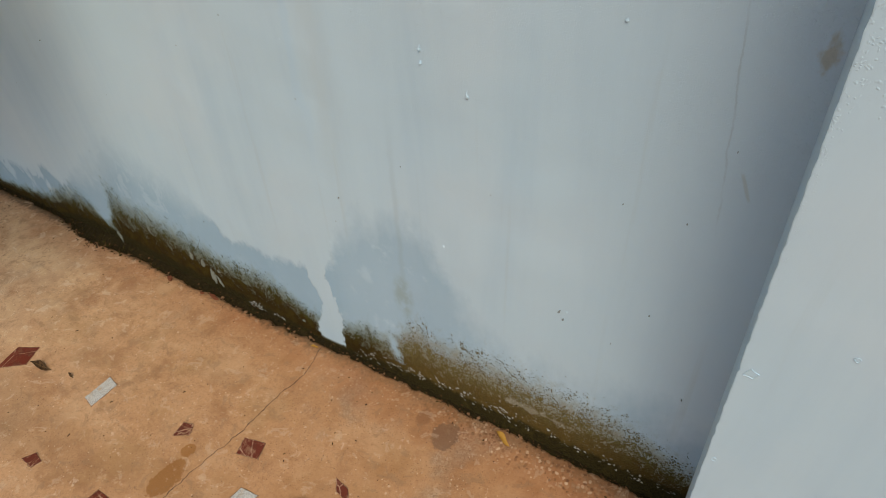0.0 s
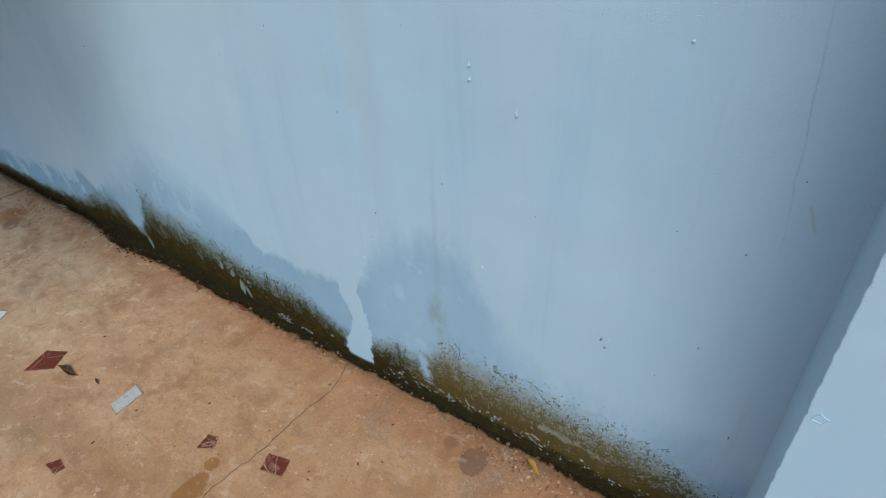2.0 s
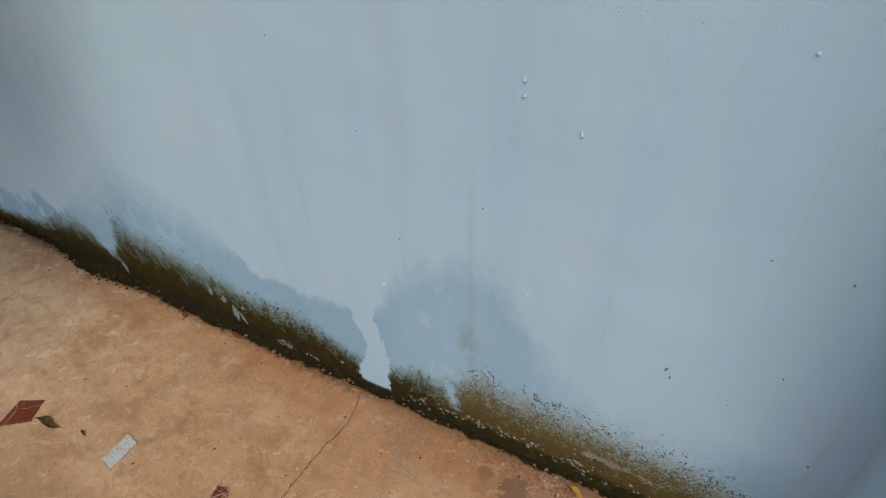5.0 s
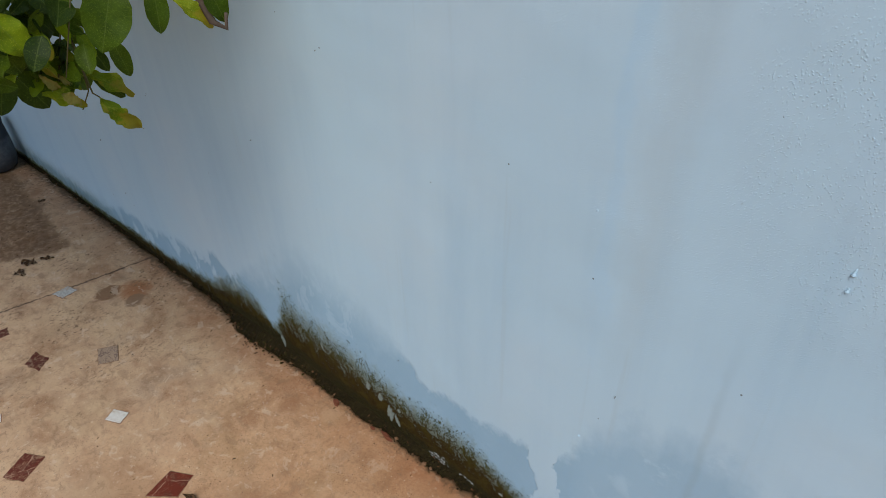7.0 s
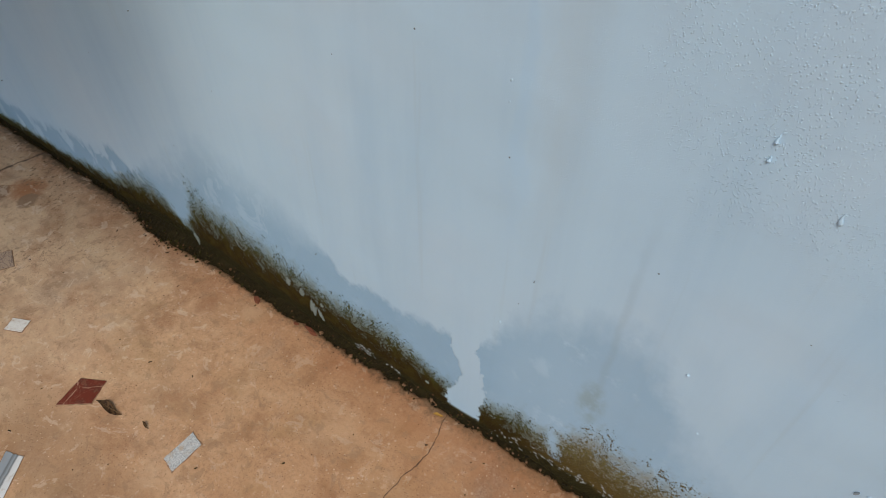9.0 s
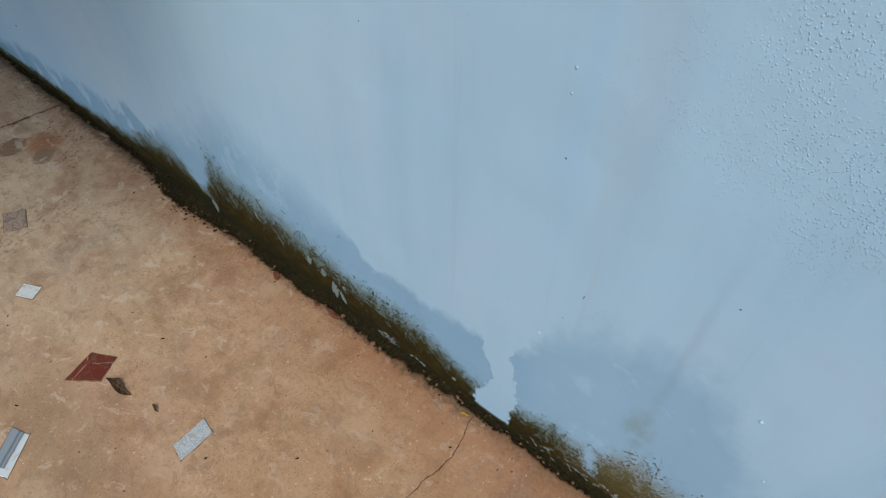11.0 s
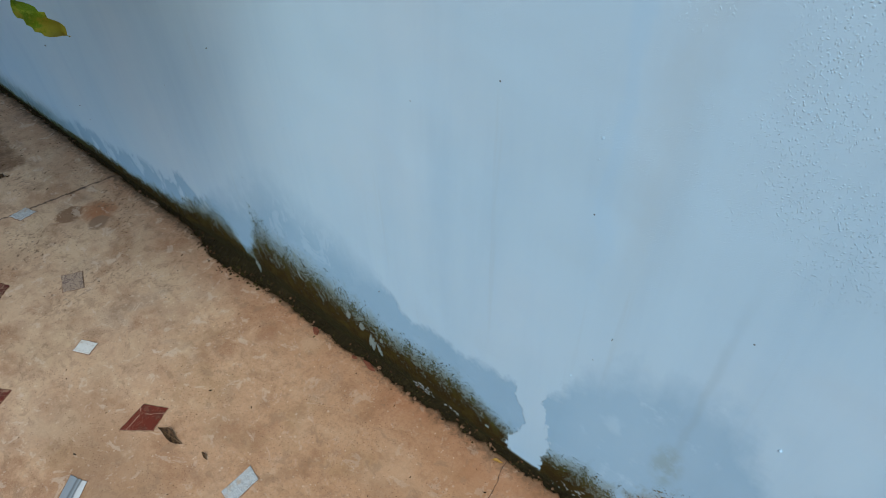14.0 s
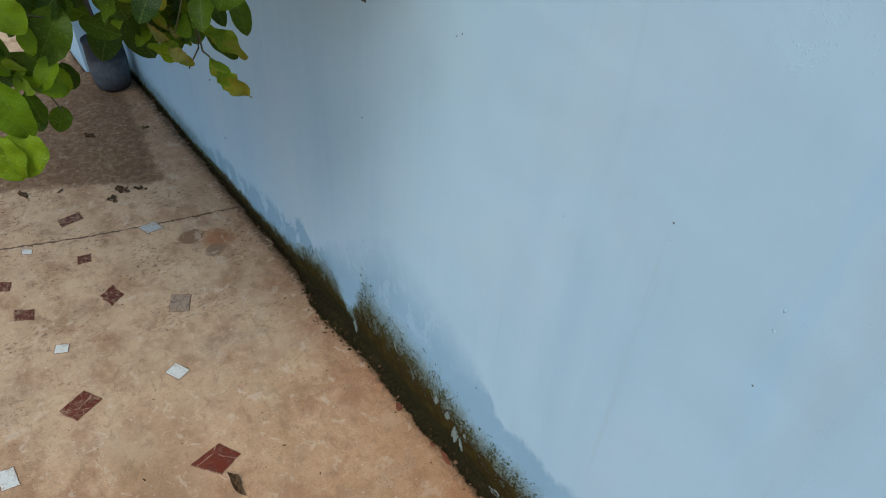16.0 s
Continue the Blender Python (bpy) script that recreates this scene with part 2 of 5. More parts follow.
    low = k.mix(k.step(patch, 0.42, 0.62, 0, 0.8), low, k.mix(east, (0.066, 0.047, 0.009), (0.080, 0.058, 0.018)))
    low = k.mix(k.step(speck, 0.50, 0.68, 0, 0.6), low, k.mix(east, (0.090, 0.075, 0.017), (0.20, 0.155, 0.048)))
    low = k.mix(k.step(speck, 0.46, 0.30, 0, 0.8), low, (0.016, 0.012, 0.004))
    alg = k.mix(k.step(k.math("ADD", ratio, k.math("MULTIPLY", k.math("SUBTRACT", patch, 0.5), 0.9)), k.math("ADD", 0.48, k.math("MULTIPLY", east, -0.18)), k.math("ADD", 0.98, k.math("MULTIPLY", east, -0.18))), low, fringe)
    film = k.math("ADD", ratio, k.math("ADD", k.math("MULTIPLY", k.math("SUBTRACT", patch, 0.5), 1.2), k.math("MULTIPLY", k.math("SUBTRACT", speck, 0.5), 0.6)))
    film = k.math("MULTIPLY", k.math("MULTIPLY", k.step(film, 1.15, 0.5, 0.0, 0.8), hold), k.math("SUBTRACT", 1.0, k.math("MULTIPLY", gap, 0.8)))
    c = k.mix(film, c, k.mix(east, (0.12, 0.135, 0.045), (0.21, 0.175, 0.068)))
    c = k.mix(algae, c, alg)
    haze = k.math("ADD", k.math("POWER", k.math("DIVIDE", k.math("SUBTRACT", x0, 0.165), 0.034), 2.0), k.math("POWER", k.math("DIVIDE", k.math("SUBTRACT", z0, 0.37), 0.085), 2.0))
    c = k.mix(k.math("MULTIPLY", k.step(haze, 1.3, 0.0, 0, 0.32), k.step(patch, 0.3, 0.6)), c, (0.17, 0.18, 0.06))
    moist = k.math("MULTIPLY", k.step(z, 0.16, 0.0, 0.0, 0.75), k.step(x0, -2.1, -2.7))
    c = k.mix(k.math("MULTIPLY", moist, k.step(patch, 0.25, 0.6, 0.4, 1.0)), c, (0.10, 0.13, 0.065))
    # black crust and dirt at the very foot
    edge = k.curve(x0, -4.2, 0.95, 0.2, [(-4.2, 0.008), (-1.6, 0.010), (-1.45, 0.060), (-1.2, 0.066), (-0.9, 0.058), (-0.5, 0.042), (-0.18, 0.015), (-0.1, 0.02),
                                         (0.0, 0.03), (0.1, 0.052), (0.3, 0.062), (0.6, 0.066), (0.80, 0.076), (0.95, 0.085)])
    crust = k.math("ADD", edge, k.math("ADD", k.math("MULTIPLY", k.math("SUBTRACT", jag2, 0.5), 0.06), k.math("MULTIPLY", k.math("SUBTRACT", speck, 0.5), 0.05)))
    crust = k.step(k.math("SUBTRACT", crust, z0), -0.006, 0.012)
    dirt = k.mix(k.step(speck, 0.35, 0.65), (0.010, 0.010, 0.004), (0.050, 0.042, 0.013))
    dirt = k.mix(k.step(patch, 0.52, 0.66, 0, 0.6), dirt, k.mix(east, (0.035, 0.022, 0.009), (0.075, 0.058, 0.016)))
    c = k.mix(k.math("MULTIPLY", crust, 0.92), c, dirt)
    # bits of coat that still hold in the crust, strung along one height
    string = k.curve(x0, -0.1, 0.95, 0.2, [(-0.1, 0.012), (0.0, 0.034), (0.1, 0.052), (0.2, 0.060), (0.3, 0.068), (0.48, 0.064), (0.95, 0.060)])
    off = k.math("ABSOLUTE", k.math("SUBTRACT", z0, k.math("ADD", string, k.math("MULTIPLY", k.math("SUBTRACT", jag, 0.5), 0.04))))
    many = k.math("MULTIPLY", k.step(off, 0.034, 0.004), k.curve(x0, -0.1, 0.95, 1.0, [(-0.1, 0.25), (0.05, 0.75), (0.22, 0.95), (0.34, 0.55), (0.46, 0.85), (0.56, 0.30), (0.95, 0.30)]))
    many = k.math("MULTIPLY", many, k.math("MULTIPLY", k.step(x0, -0.10, -0.02), k.step(patch, 0.40, 0.58, 0.0, 1.0)))
    for cx, cz, rx, rz in ((-0.468, 0.010, 0.042, 0.028), (-0.372, 0.008, 0.030, 0.020)):
        d = k.math("ADD", k.math("POWER", k.math("DIVIDE", k.math("SUBTRACT", x0, cx), rx), 2.0), k.math("POWER", k.math("DIVIDE", k.math("SUBTRACT", z0, cz), rz), 2.0))
        many = k.math("MAXIMUM", many, k.step(d, 1.5, 0.5, 0.0, 1.0))
    loose = k.cells(k.scaled(grains, (1, 1, 1.15), (0.9, 0.2, 0.4)), 105)
    bits = k.step(k.math("SUBTRACT", many, k.xyz(loose[1])[0]), 0.0, 0.05)
    bits = k.math("MULTIPLY", bits, k.step(k.math("ADD", loose[0], k.math("MULTIPLY", k.math("SUBTRACT", speck, 0.5), 2.2)), 0.44, 0.34))
    c = k.mix(bits, c, k.mix(speck, (0.36, 0.40, 0.37), (0.66, 0.70, 0.68)))
    wear = k.math("ADD", k.math("MULTIPLY", k.math("ABSOLUTE", k.math("SUBTRACT", x0, 0.545)), 10.0), k.math("MULTIPLY", k.math("ABSOLUTE", k.math("SUBTRACT", z0, 0.135)), 60.0))
    wear = k.step(k.math("ADD", wear, k.math("MULTIPLY", k.math("SUBTRACT", patch, 0.5), 5.0)), 1.3, 0.5)
    c = k.mix(k.math("MULTIPLY", wear, 0.45), c, (0.46, 0.46, 0.38))
    bare2 = k.math("ADD", k.math("MULTIPLY", k.math("ABSOLUTE", k.math("SUBTRACT", x0, 0.915)), 62.0), k.math("MULTIPLY", k.math("ABSOLUTE", k.math("SUBTRACT", z0, 1.188)), 30.0))
    bare2 = k.step(k.math("ADD", bare2, k.math("MULTIPLY", k.math("SUBTRACT", jag2, 0.5), 3.0)), 1.2, 0.4)
    c = k.mix(k.math("MULTIPLY", bare2, 0.6), c, k.mix(speck, (0.20, 0.17, 0.10), (0.50, 0.46, 0.33)))
    lean = k.math("ADD", 0.817, k.math("MULTIPLY", k.math("SUBTRACT", 1.116, z0), 0.118))
    scratch = k.step(k.math("ABSOLUTE", k.math("SUBTRACT", k.math("ADD", x0, k.math("MULTIPLY", k.math("SUBTRACT", jag, 0.5), 0.02)), lean)), 0.0026, 0.0005)
    scratch = k.math("MULTIPLY", scratch, k.math("MULTIPLY", k.step(z0, 0.84, 0.9), k.step(k.noise(pos, 9, 3), 0.35, 0.55)))
    c = k.mix(k.math("MULTIPLY", scratch, 0.22), c, (0.22, 0.27, 0.31))
    rubbed = k.math("ABSOLUTE", k.math("SUBTRACT", x0, k.math("ADD", 0.862, k.math("MULTIPLY", k.math("SUBTRACT", 0.975, z0), 0.42))))
    rubbed = k.math("MULTIPLY", k.step(k.math("ADD", rubbed, k.math("MULTIPLY", k.math("SUBTRACT", jag2, 0.5), 0.008)), 0.0045, 0.001), k.math("MULTIPLY", k.step(z0, 0.930, 0.940), k.step(z0, 0.985, 0.975)))
    c = k.mix(k.math("MULTIPLY", rubbed, 0.3), c, (0.34, 0.36, 0.30))
    run = k.step(k.math("ABSOLUTE", k.math("SUBTRACT", k.math("ADD", x0, k.math("MULTIPLY", k.math("SUBTRACT", jag, 0.5), 0.022)), 0.172)), 0.013, 0.001)
    run = k.math("MULTIPLY", run, k.math("MULTIPLY", k.step(z0, 0.28, 0.45), k.step(z0, 0.98, 0.6)))
    c = k.mix(k.math("MULTIPLY", run, 0.20), c, (0.26, 0.35, 0.38))
    h = rough_paint(k, pos)
    h = k.math("SUBTRACT", h, k.math("MULTIPLY", scratch, 0.12))
    h = k.math("ADD", h, k.math("MULTIPLY", k.math("SUBTRACT", 1.0, bare), 0.3))
    h = k.math("ADD", h, k.math("MULTIPLY", k.math("MULTIPLY", algae, k.math("ADD", speck, k.math("SUBTRACT", 0.5, coarse[0]))), 1.3))
    h = k.math("ADD", h, k.math("MULTIPLY", bits, 0.6))
    k.put(k.bsdf.inputs["Specular IOR Level"], k.math("SUBTRACT", 0.4, k.math("MULTIPLY", k.math("MAXIMUM", algae, crust), 0.32)))
    return k.done(c, k.bump(h, 0.75, 0.004), k.mix(algae, (0.6, 0.6, 0.6), (0.85, 0.85, 0.85)))


def plain_wall():
    k = Mat("light_blue_paint", 0.62)
    pos = k.geo.outputs["Position"]
    x, _, z = k.xyz(pos)
    c = coat_colour(k, pos, x, z)
    return k.done(c, k.bump(rough_paint(k, pos), 0.5, 0.004))


def slab():
    k = Mat("tan_cement_screed", 0.8)
    pos = k.geo.outputs["Position"]
    x, y, _ = k.xyz(pos)
    big = k.noise(pos, 2.2, 5, 0.6, 0.6)
    mid = k.noise(pos, 9, 6, 0.65, 0.25)
    fine = k.noise(pos, 120, 4, 0.7)
    c = k.mix(k.step(big, 0.35, 0.68), (0.46, 0.283, 0.155), (0.545, 0.37, 0.225))
    c = k.mix(k.step(mid, 0.48, 0.70, 0.0, 0.85), c, (0.30, 0.175, 0.092))
    c = k.mix(k.step(mid, 0.42, 0.22, 0.0, 0.75), c, (0.52, 0.40, 0.29))
    blot = k.noise(pos, 34, 6, 0.75, 0.5)
    c = k.mix(k.step(blot, 0.50, 0.70, 0.0, 0.6), c, (0.27, 0.16, 0.09))
    c = k.mix(k.step(blot, 0.46, 0.30, 0.0, 0.4), c, (0.54, 0.41, 0.31))
    c = k.mix(k.step(fine, 0.45, 0.70, 0.0, 0.45), c, (0.23, 0.145, 0.085))
    grit = k.noise(pos, 420, 3, 0.8)
    c = k.mix(k.step(grit, 0.55, 0.75, 0.0, 0.32), c, (0.16, 0.10, 0.06))
    c = k.mix(k.step(grit, 0.42, 0.25, 0.0, 0.32), c, (0.58, 0.45, 0.34))
    ochre = k.noise(k.scaled(pos, (1, 1, 1), (4.0, 2.0, 0)), 4.6, 6, 0.64)
    c = k.mix(k.step(ochre, 0.48, 0.68, 0.0, 0.6), c, (0.315, 0.205, 0.098))
    c = k.mix(k.step(ochre, 0.42, 0.26, 0.0, 0.5), c, (0.50, 0.37, 0.25))
    # redder earth trodden into the eastern part, paler worn cement to the west
    reach = k.math("ADD", x, k.math("MULTIPLY", k.math("SUBTRACT", big, 0.5), 1.6))
    c = k.mix(k.step(reach, -0.95, 0.1, 0.0, 0.5), c, (0.385, 0.20, 0.088))
    c = k.mix(k.step(reach, -0.7, -1.5, 0.0, 0.45), c, (0.60, 0.455, 0.325))
    # trodden dirt in soft clouds and grainy patches, scuffs drawn out along the walk
    cloud = k.noise(k.scaled(pos, (1, 1.3, 1), (1.7, 5.2, 0)), 5.0, 8, 0.66)
    grainy = k.step(k.noise(pos, 300, 3, 0.8), 0.35, 0.6, 0.45, 1.0)
    c = k.mix(k.math("MULTIPLY", k.step(cloud, 0.50, 0.66, 0.0, 0.75), grainy), c, (0.285, 0.150, 0.075))
    c = k.mix(k.math("MULTIPLY", k.step(cloud, 0.49, 0.36, 0.0, 0.7), k.step(x, -0.5, -1.2, 0.35, 1.0)), c, (0.58, 0.43, 0.285))
    scuff = k.noise(k.scaled(pos, (0.6, 2.4, 1), (8.0, 1.0, 0)), 13, 6, 0.72)
    c = k.mix(k.math("MULTIPLY", k.step(scuff, 0.56, 0.70, 0.0, 0.35), grainy), c, (0.22, 0.115, 0.058))
    c = k.mix(k.step(k.noise(k.scaled(pos, (1, 1, 1), (3.0, 9.0, 0)), 14, 6, 0.75), 0.58, 0.66, 0.0, 0.35), c, (0.60, 0.46, 0.325))
    # worn grey where the aggregate shows
    grey = k.math("MULTIPLY", k.step(k.noise(pos, 3.4, 4, 0.6), 0.54, 0.68), k.step(y, -0.55, -0.2, 0.35, 0.8))
    stones = k.ramp(k.cells(pos, 210)[1], [(0, (0.16, 0.13, 0.10)), (0.5, (0.30, 0.24, 0.18)), (1, (0.46, 0.38, 0.30))])
    scab = k.math("MULTIPLY", k.step(k.noise(pos, 22, 5, 0.7, 0.6), 0.63, 0.67), k.step(k.noise(pos, 2.7, 3), 0.45, 0.6))
    c = k.mix(k.math("MULTIPLY", scab, 0.6), c, (0.60, 0.47, 0.37))
    c = k.mix(k.math("MULTIPLY", grey, 0.75), c, stones)
    pebble = k.math("MULTIPLY", k.step(k.cells(pos, 42)[0], 0.2, 0.1), k.step(k.noise(pos, 21, 2), 0.52, 0.62))
    c = k.mix(k.math("MULTIPLY", pebble, 0.5), c, (0.62, 0.52, 0.40))
    # red earth washed along the wall
    red = k.math("MULTIPLY", k.step(k.math("ADD", y, k.math("MULTIPLY", mid, 0.16)), -0.16, 0.06), k.step(big, 0.3, 0.6, 0.2, 0.6))
    c = k.mix(red, c, (0.34, 0.155, 0.07))

    # crumbling edge by the wall, with the gravel of the mix laid bare
    brink = k.math("MULTIPLY", k.step(k.math("ADD", y, k.math("MULTIPLY", k.noise(pos, 18, 5, 0.7), 0.22)), -0.01, 0.06), k.step(x, 0.10, 0.45, 0.15, 0.9))
    gravel = k.cells(k.mix(0.01, pos, k.noise_colour(pos, 90), "ADD"), 95)
    chips = k.ramp(k.xyz(gravel[1])[0], [(0, (0.13, 0.06, 0.03)), (0.45, (0.30, 0.15, 0.075)), (0.8, (0.46, 0.30, 0.19)), (1, (0.66, 0.56, 0.44))])
    c = k.mix(k.math("MULTIPLY", brink, k.step(gravel[0], 0.6, 0.3)), c, chips)

    def spot(cx, cy, rx, ry, hard, colour, amount, base):
        d = k.math("ADD", k.math("POWER", k.math("DIVIDE", k.math("SUBTRACT", x, cx), rx), 2.0), k.math("POWER", k.math("DIVIDE", k.math("SUBTRACT", y, cy), ry), 2.0))
        d = k.math("ADD", d, k.math("ADD", k.math("MULTIPLY", k.math("SUBTRACT", mid, 0.5), 2.4), k.math("MULTIPLY", k.math("SUBTRACT", blot, 0.5), 2.2)))
        return k.mix(k.step(d, 1.0 + hard, 1.0 - hard, 0.0, amount), base, colour)

    # damp earth trodden round the pot, with a straight edge
    rag = k.math("ADD", k.math("MULTIPLY", k.math("SUBTRACT", mid, 0.5), 0.16), k.math("MULTIPLY", k.math("SUBTRACT", blot, 0.5), 0.14))
    side = k.math("SUBTRACT", k.math("ADD", -2.30, k.math("MULTIPLY", y, 0.50)), k.math("ADD", x, rag))
    front = k.math("SUBTRACT", k.math("ADD", -0.10, k.math("MULTIPLY", k.math("ADD", x, 3.3), -0.11)), k.math("ADD", y, rag))
    muddy = k.math("MULTIPLY", k.step(side, -0.015, 0.035), k.step(front, -0.02, 0.04))
    muddy = k.math("MULTIPLY", muddy, k.math("MULTIPLY", k.step(k.math("ADD", y, k.math("MULTIPLY", rag, 3.0)), -1.45, -1.0), k.step(k.math("ADD", x, rag), -4.3, -3.9)))
    muddy = k.math("MULTIPLY", muddy, k.step(blot, 0.30, 0.58, 0.45, 0.92))
    c = k.mix(muddy, c, k.mix(mid, (0.085, 0.041, 0.013), (0.190, 0.100, 0.040)))
    c = spot(-1.985, -0.255, 0.045, 0.05, 0.25, (0.20, 0.108, 0.052), 0.9, c)
    c = spot(-1.92, -0.175, 0.06, 0.06, 0.8, (0.32, 0.135, 0.052), 0.9, c)
    c = spot(-1.86, -0.21, 0.035, 0.035, 0.4, (0.21, 0.135, 0.08), 0.8, c)
    c = spot(-0.245, -0.585, 0.034, 0.060, 0.12, (0.24, 0.105, 0.020), 0.75, c)
    c = spot(-0.257, -0.502, 0.021, 0.022, 0.12, (0.26, 0.115, 0.024), 0.75, c)
    c = spot(-0.80, -0.685, 0.30, 0.085, 0.9, (0.25, 0.145, 0.070), 0.36, c)
    c = spot(-1.10, -0.66, 0.16, 0.10, 0.9, (0.26, 0.150, 0.075), 0.25, c)
    c = spot(0.34, -0.10, 0.038, 0.048, 0.2, (0.18, 0.105, 0.065), 0.8, c)
    c = spot(0.26, -0.085, 0.022, 0.03, 0.4, (0.24, 0.12, 0.06), 0.7, c)
    c = spot(-0.955, -0.93, 0.02, 0.02, 0.5, (0.2, 0.15, 0.11), 0.7, c)
    dirt = k.math("MULTIPLY", k.step(k.noise(k.scaled(pos, (1, 2.2, 1)), 26, 5, 0.75), 0.60, 0.70), k.step(k.noise(pos, 3.1, 3), 0.42, 0.6))
    c = k.mix(k.math("MULTIPLY", dirt, k.step(x, -0.8, -1.6, 0.12, 0.55)), c, (0.12, 0.065, 0.033))
    west = k.step(x, -0.9, -1.9)
    grime = k.math("MULTIPLY", k.step(k.noise(k.scaled(pos, (1.5, 1, 1)), 46, 6, 0.8), 0.53, 0.60), k.math("MULTIPLY", k.step(k.noise(pos, 6, 4, 0.6), 0.44, 0.60), west))
    c = k.mix(k.math("MULTIPLY", grime, 0.8), c, (0.11, 0.065, 0.035))
    c = k.mix(k.math("MULTIPLY", k.step(k.noise(pos, 14, 5, 0.7), 0.52, 0.68), k.math("MULTIPLY", west, 0.55)), c, (0.24, 0.15, 0.09))
    # pitted patches where grit has worked loose
    holes = k.cells(k.mix(0.008, pos, k.noise_colour(pos, 120), "ADD"), 135)
    holed = k.math("MULTIPLY", k.step(holes[0], 0.34, 0.16), k.step(k.math("SUBTRACT", k.noise(k.scaled(pos, (1, 1.4, 1), (5, 3, 0)), 6.5, 5, 0.7), k.math("MULTIPLY", k.xyz(holes[1])[0], 0.22)), 0.40, 0.46))
    c = k.mix(k.math("MULTIPLY", holed, 0.42), c, (0.20, 0.115, 0.055))
    pale = k.math("MULTIPLY", k.step(holes[0], 0.30, 0.18), k.step(k.xyz(holes[1])[1], 0.955, 0.97))
    c = k.mix(k.math("MULTIPLY", pale, 0.7), c, (0.68, 0.56, 0.42))
    dots = k.math("MULTIPLY", k.step(k.cells(pos, 60)[0], 0.1, 0.06), k.step(k.noise(pos, 31, 2), 0.56, 0.60))
    c = k.mix(k.math("MULTIPLY", dots, 0.85), c, (0.06, 0.04, 0.025))
    damp = k.step(k.math("ADD", y, k.math("MULTIPLY", k.noise(pos, 45, 5, 0.7), 0.10)), -0.012, 0.03)
    damp = k.math("MULTIPLY", damp, k.step(x, 0.0, -0.3, 0.5, 1.0))
    c = k.mix(k.math("MULTIPLY", damp, 0.8), c, (0.07, 0.05, 0.025))
    # red laterite dust over all of it
    c = k.mix(k.math("MULTIPLY", k.step(big, 0.3, 0.7, 0.75, 1.0), k.step(x, -1.8, -0.7, 0.15, 1.0)), c, (1.02, 0.935, 0.90), "MULTIPLY")
    c = k.mix(1.0, c, (1.04, 1.0, 0.90), "MULTIPLY")
    # blotches with a clear outline: scuffed-off skin and trodden earth
    skin = k.noise(k.scaled(pos, (1, 1.15, 1), (6.1, 2.7, 0)), 17, 8, 0.72, 0.6)
    c = k.mix(k.step(skin, 0.565, 0.61, 0.0, 0.42), c, (0.275, 0.165, 0.088))
    c = k.mix(k.math("MULTIPLY", k.step(skin, 0.425, 0.385, 0.0, 0.5), k.math("MULTIPLY", k.step(x, -0.5, -1.2, 0.5, 1.0), k.math("SUBTRACT", 1.0, muddy))), c, (0.63, 0.48, 0.335))
    smear = k.noise(k.scaled(pos, (0.8, 1.6, 1), (1.1, 7.7, 0)), 48, 6, 0.75, 0.4)
    c = k.mix(k.math("MULTIPLY", k.step(smear, 0.60, 0.66, 0.0, 0.55), k.step(skin, 0.42, 0.58, 0.3, 1.0)), c, (0.215, 0.120, 0.060))
    # cracks
    wob = k.math("MULTIPLY", k.math("SUBTRACT", k.noise(pos, 30, 4, 0.6), 0.5), 0.028)
    near = k.curve(y, -1.4, 0, 1, [(-1.4, 0.24), (-0.63, 0.293), (-0.54, 0.302), (-0.40, 0.327), (-0.26, 0.335), (-0.13, 0.351), (-0.02, 0.328)])
    far = k.curve(y, -1.8, 0, 1, [(-1.8, 0.20), (-0.785, 0.531), (-0.585, 0.598), (-0.27, 0.678), (0, 0.735)])
    d1 = k.math("ABSOLUTE", k.math("ADD", k.math("SUBTRACT", k.math("ADD", x, 0.5), near), wob))
    d2 = k.math("ABSOLUTE", k.math("ADD", k.math("SUBTRACT", k.math("ADD", x, 2.8), far), wob))
    line = k.math("MAXIMUM", k.step(d1, 0.0018, 0.0006), k.math("MULTIPLY", k.step(k.math("ADD", d2, k.math("MULTIPLY", k.math("SUBTRACT", smear, 0.5), 0.022)), 0.0076, 0.0015), k.step(blot, 0.36, 0.50, 0.55, 1.0)))
    c = k.mix(k.math("MULTIPLY", line, 0.92), c, (0.085, 0.045, 0.022))
    h = k.math("ADD", k.math("MULTIPLY", fine, 0.5), k.math("MULTIPLY", mid, 1.2))
    h = k.math("SUBTRACT", k.math("ADD", h, k.math("MULTIPLY", pebble, 0.4)), k.math("ADD", k.math("MULTIPLY", line, 2.0), k.math("MULTIPLY", holed, 0.7)))
    return k.done(c, k.bump(h, 0.45, 0.003), k.step(mid, 0.3, 0.7, 0.72, 0.9))


def earth(name="dark_soil", a=(0.012, 0.010, 0.003), b=(0.045, 0.033, 0.009)):
    k = Mat(name, 0.95)
    pos = k.geo.outputs["Position"]
    n = k.noise(pos, 70, 5, 0.7)
    c = k.mix(n, a, b)
    c = k.mix(k.step(k.noise(pos, 9, 4), 0.5, 0.7, 0, 0.5), c, tuple(q * 1.25 for q in b))
    k.bsdf.inputs["Specular IOR Level"].default_value = 0.15
    return k.done(c, k.bump(n, 0.8, 0.01))


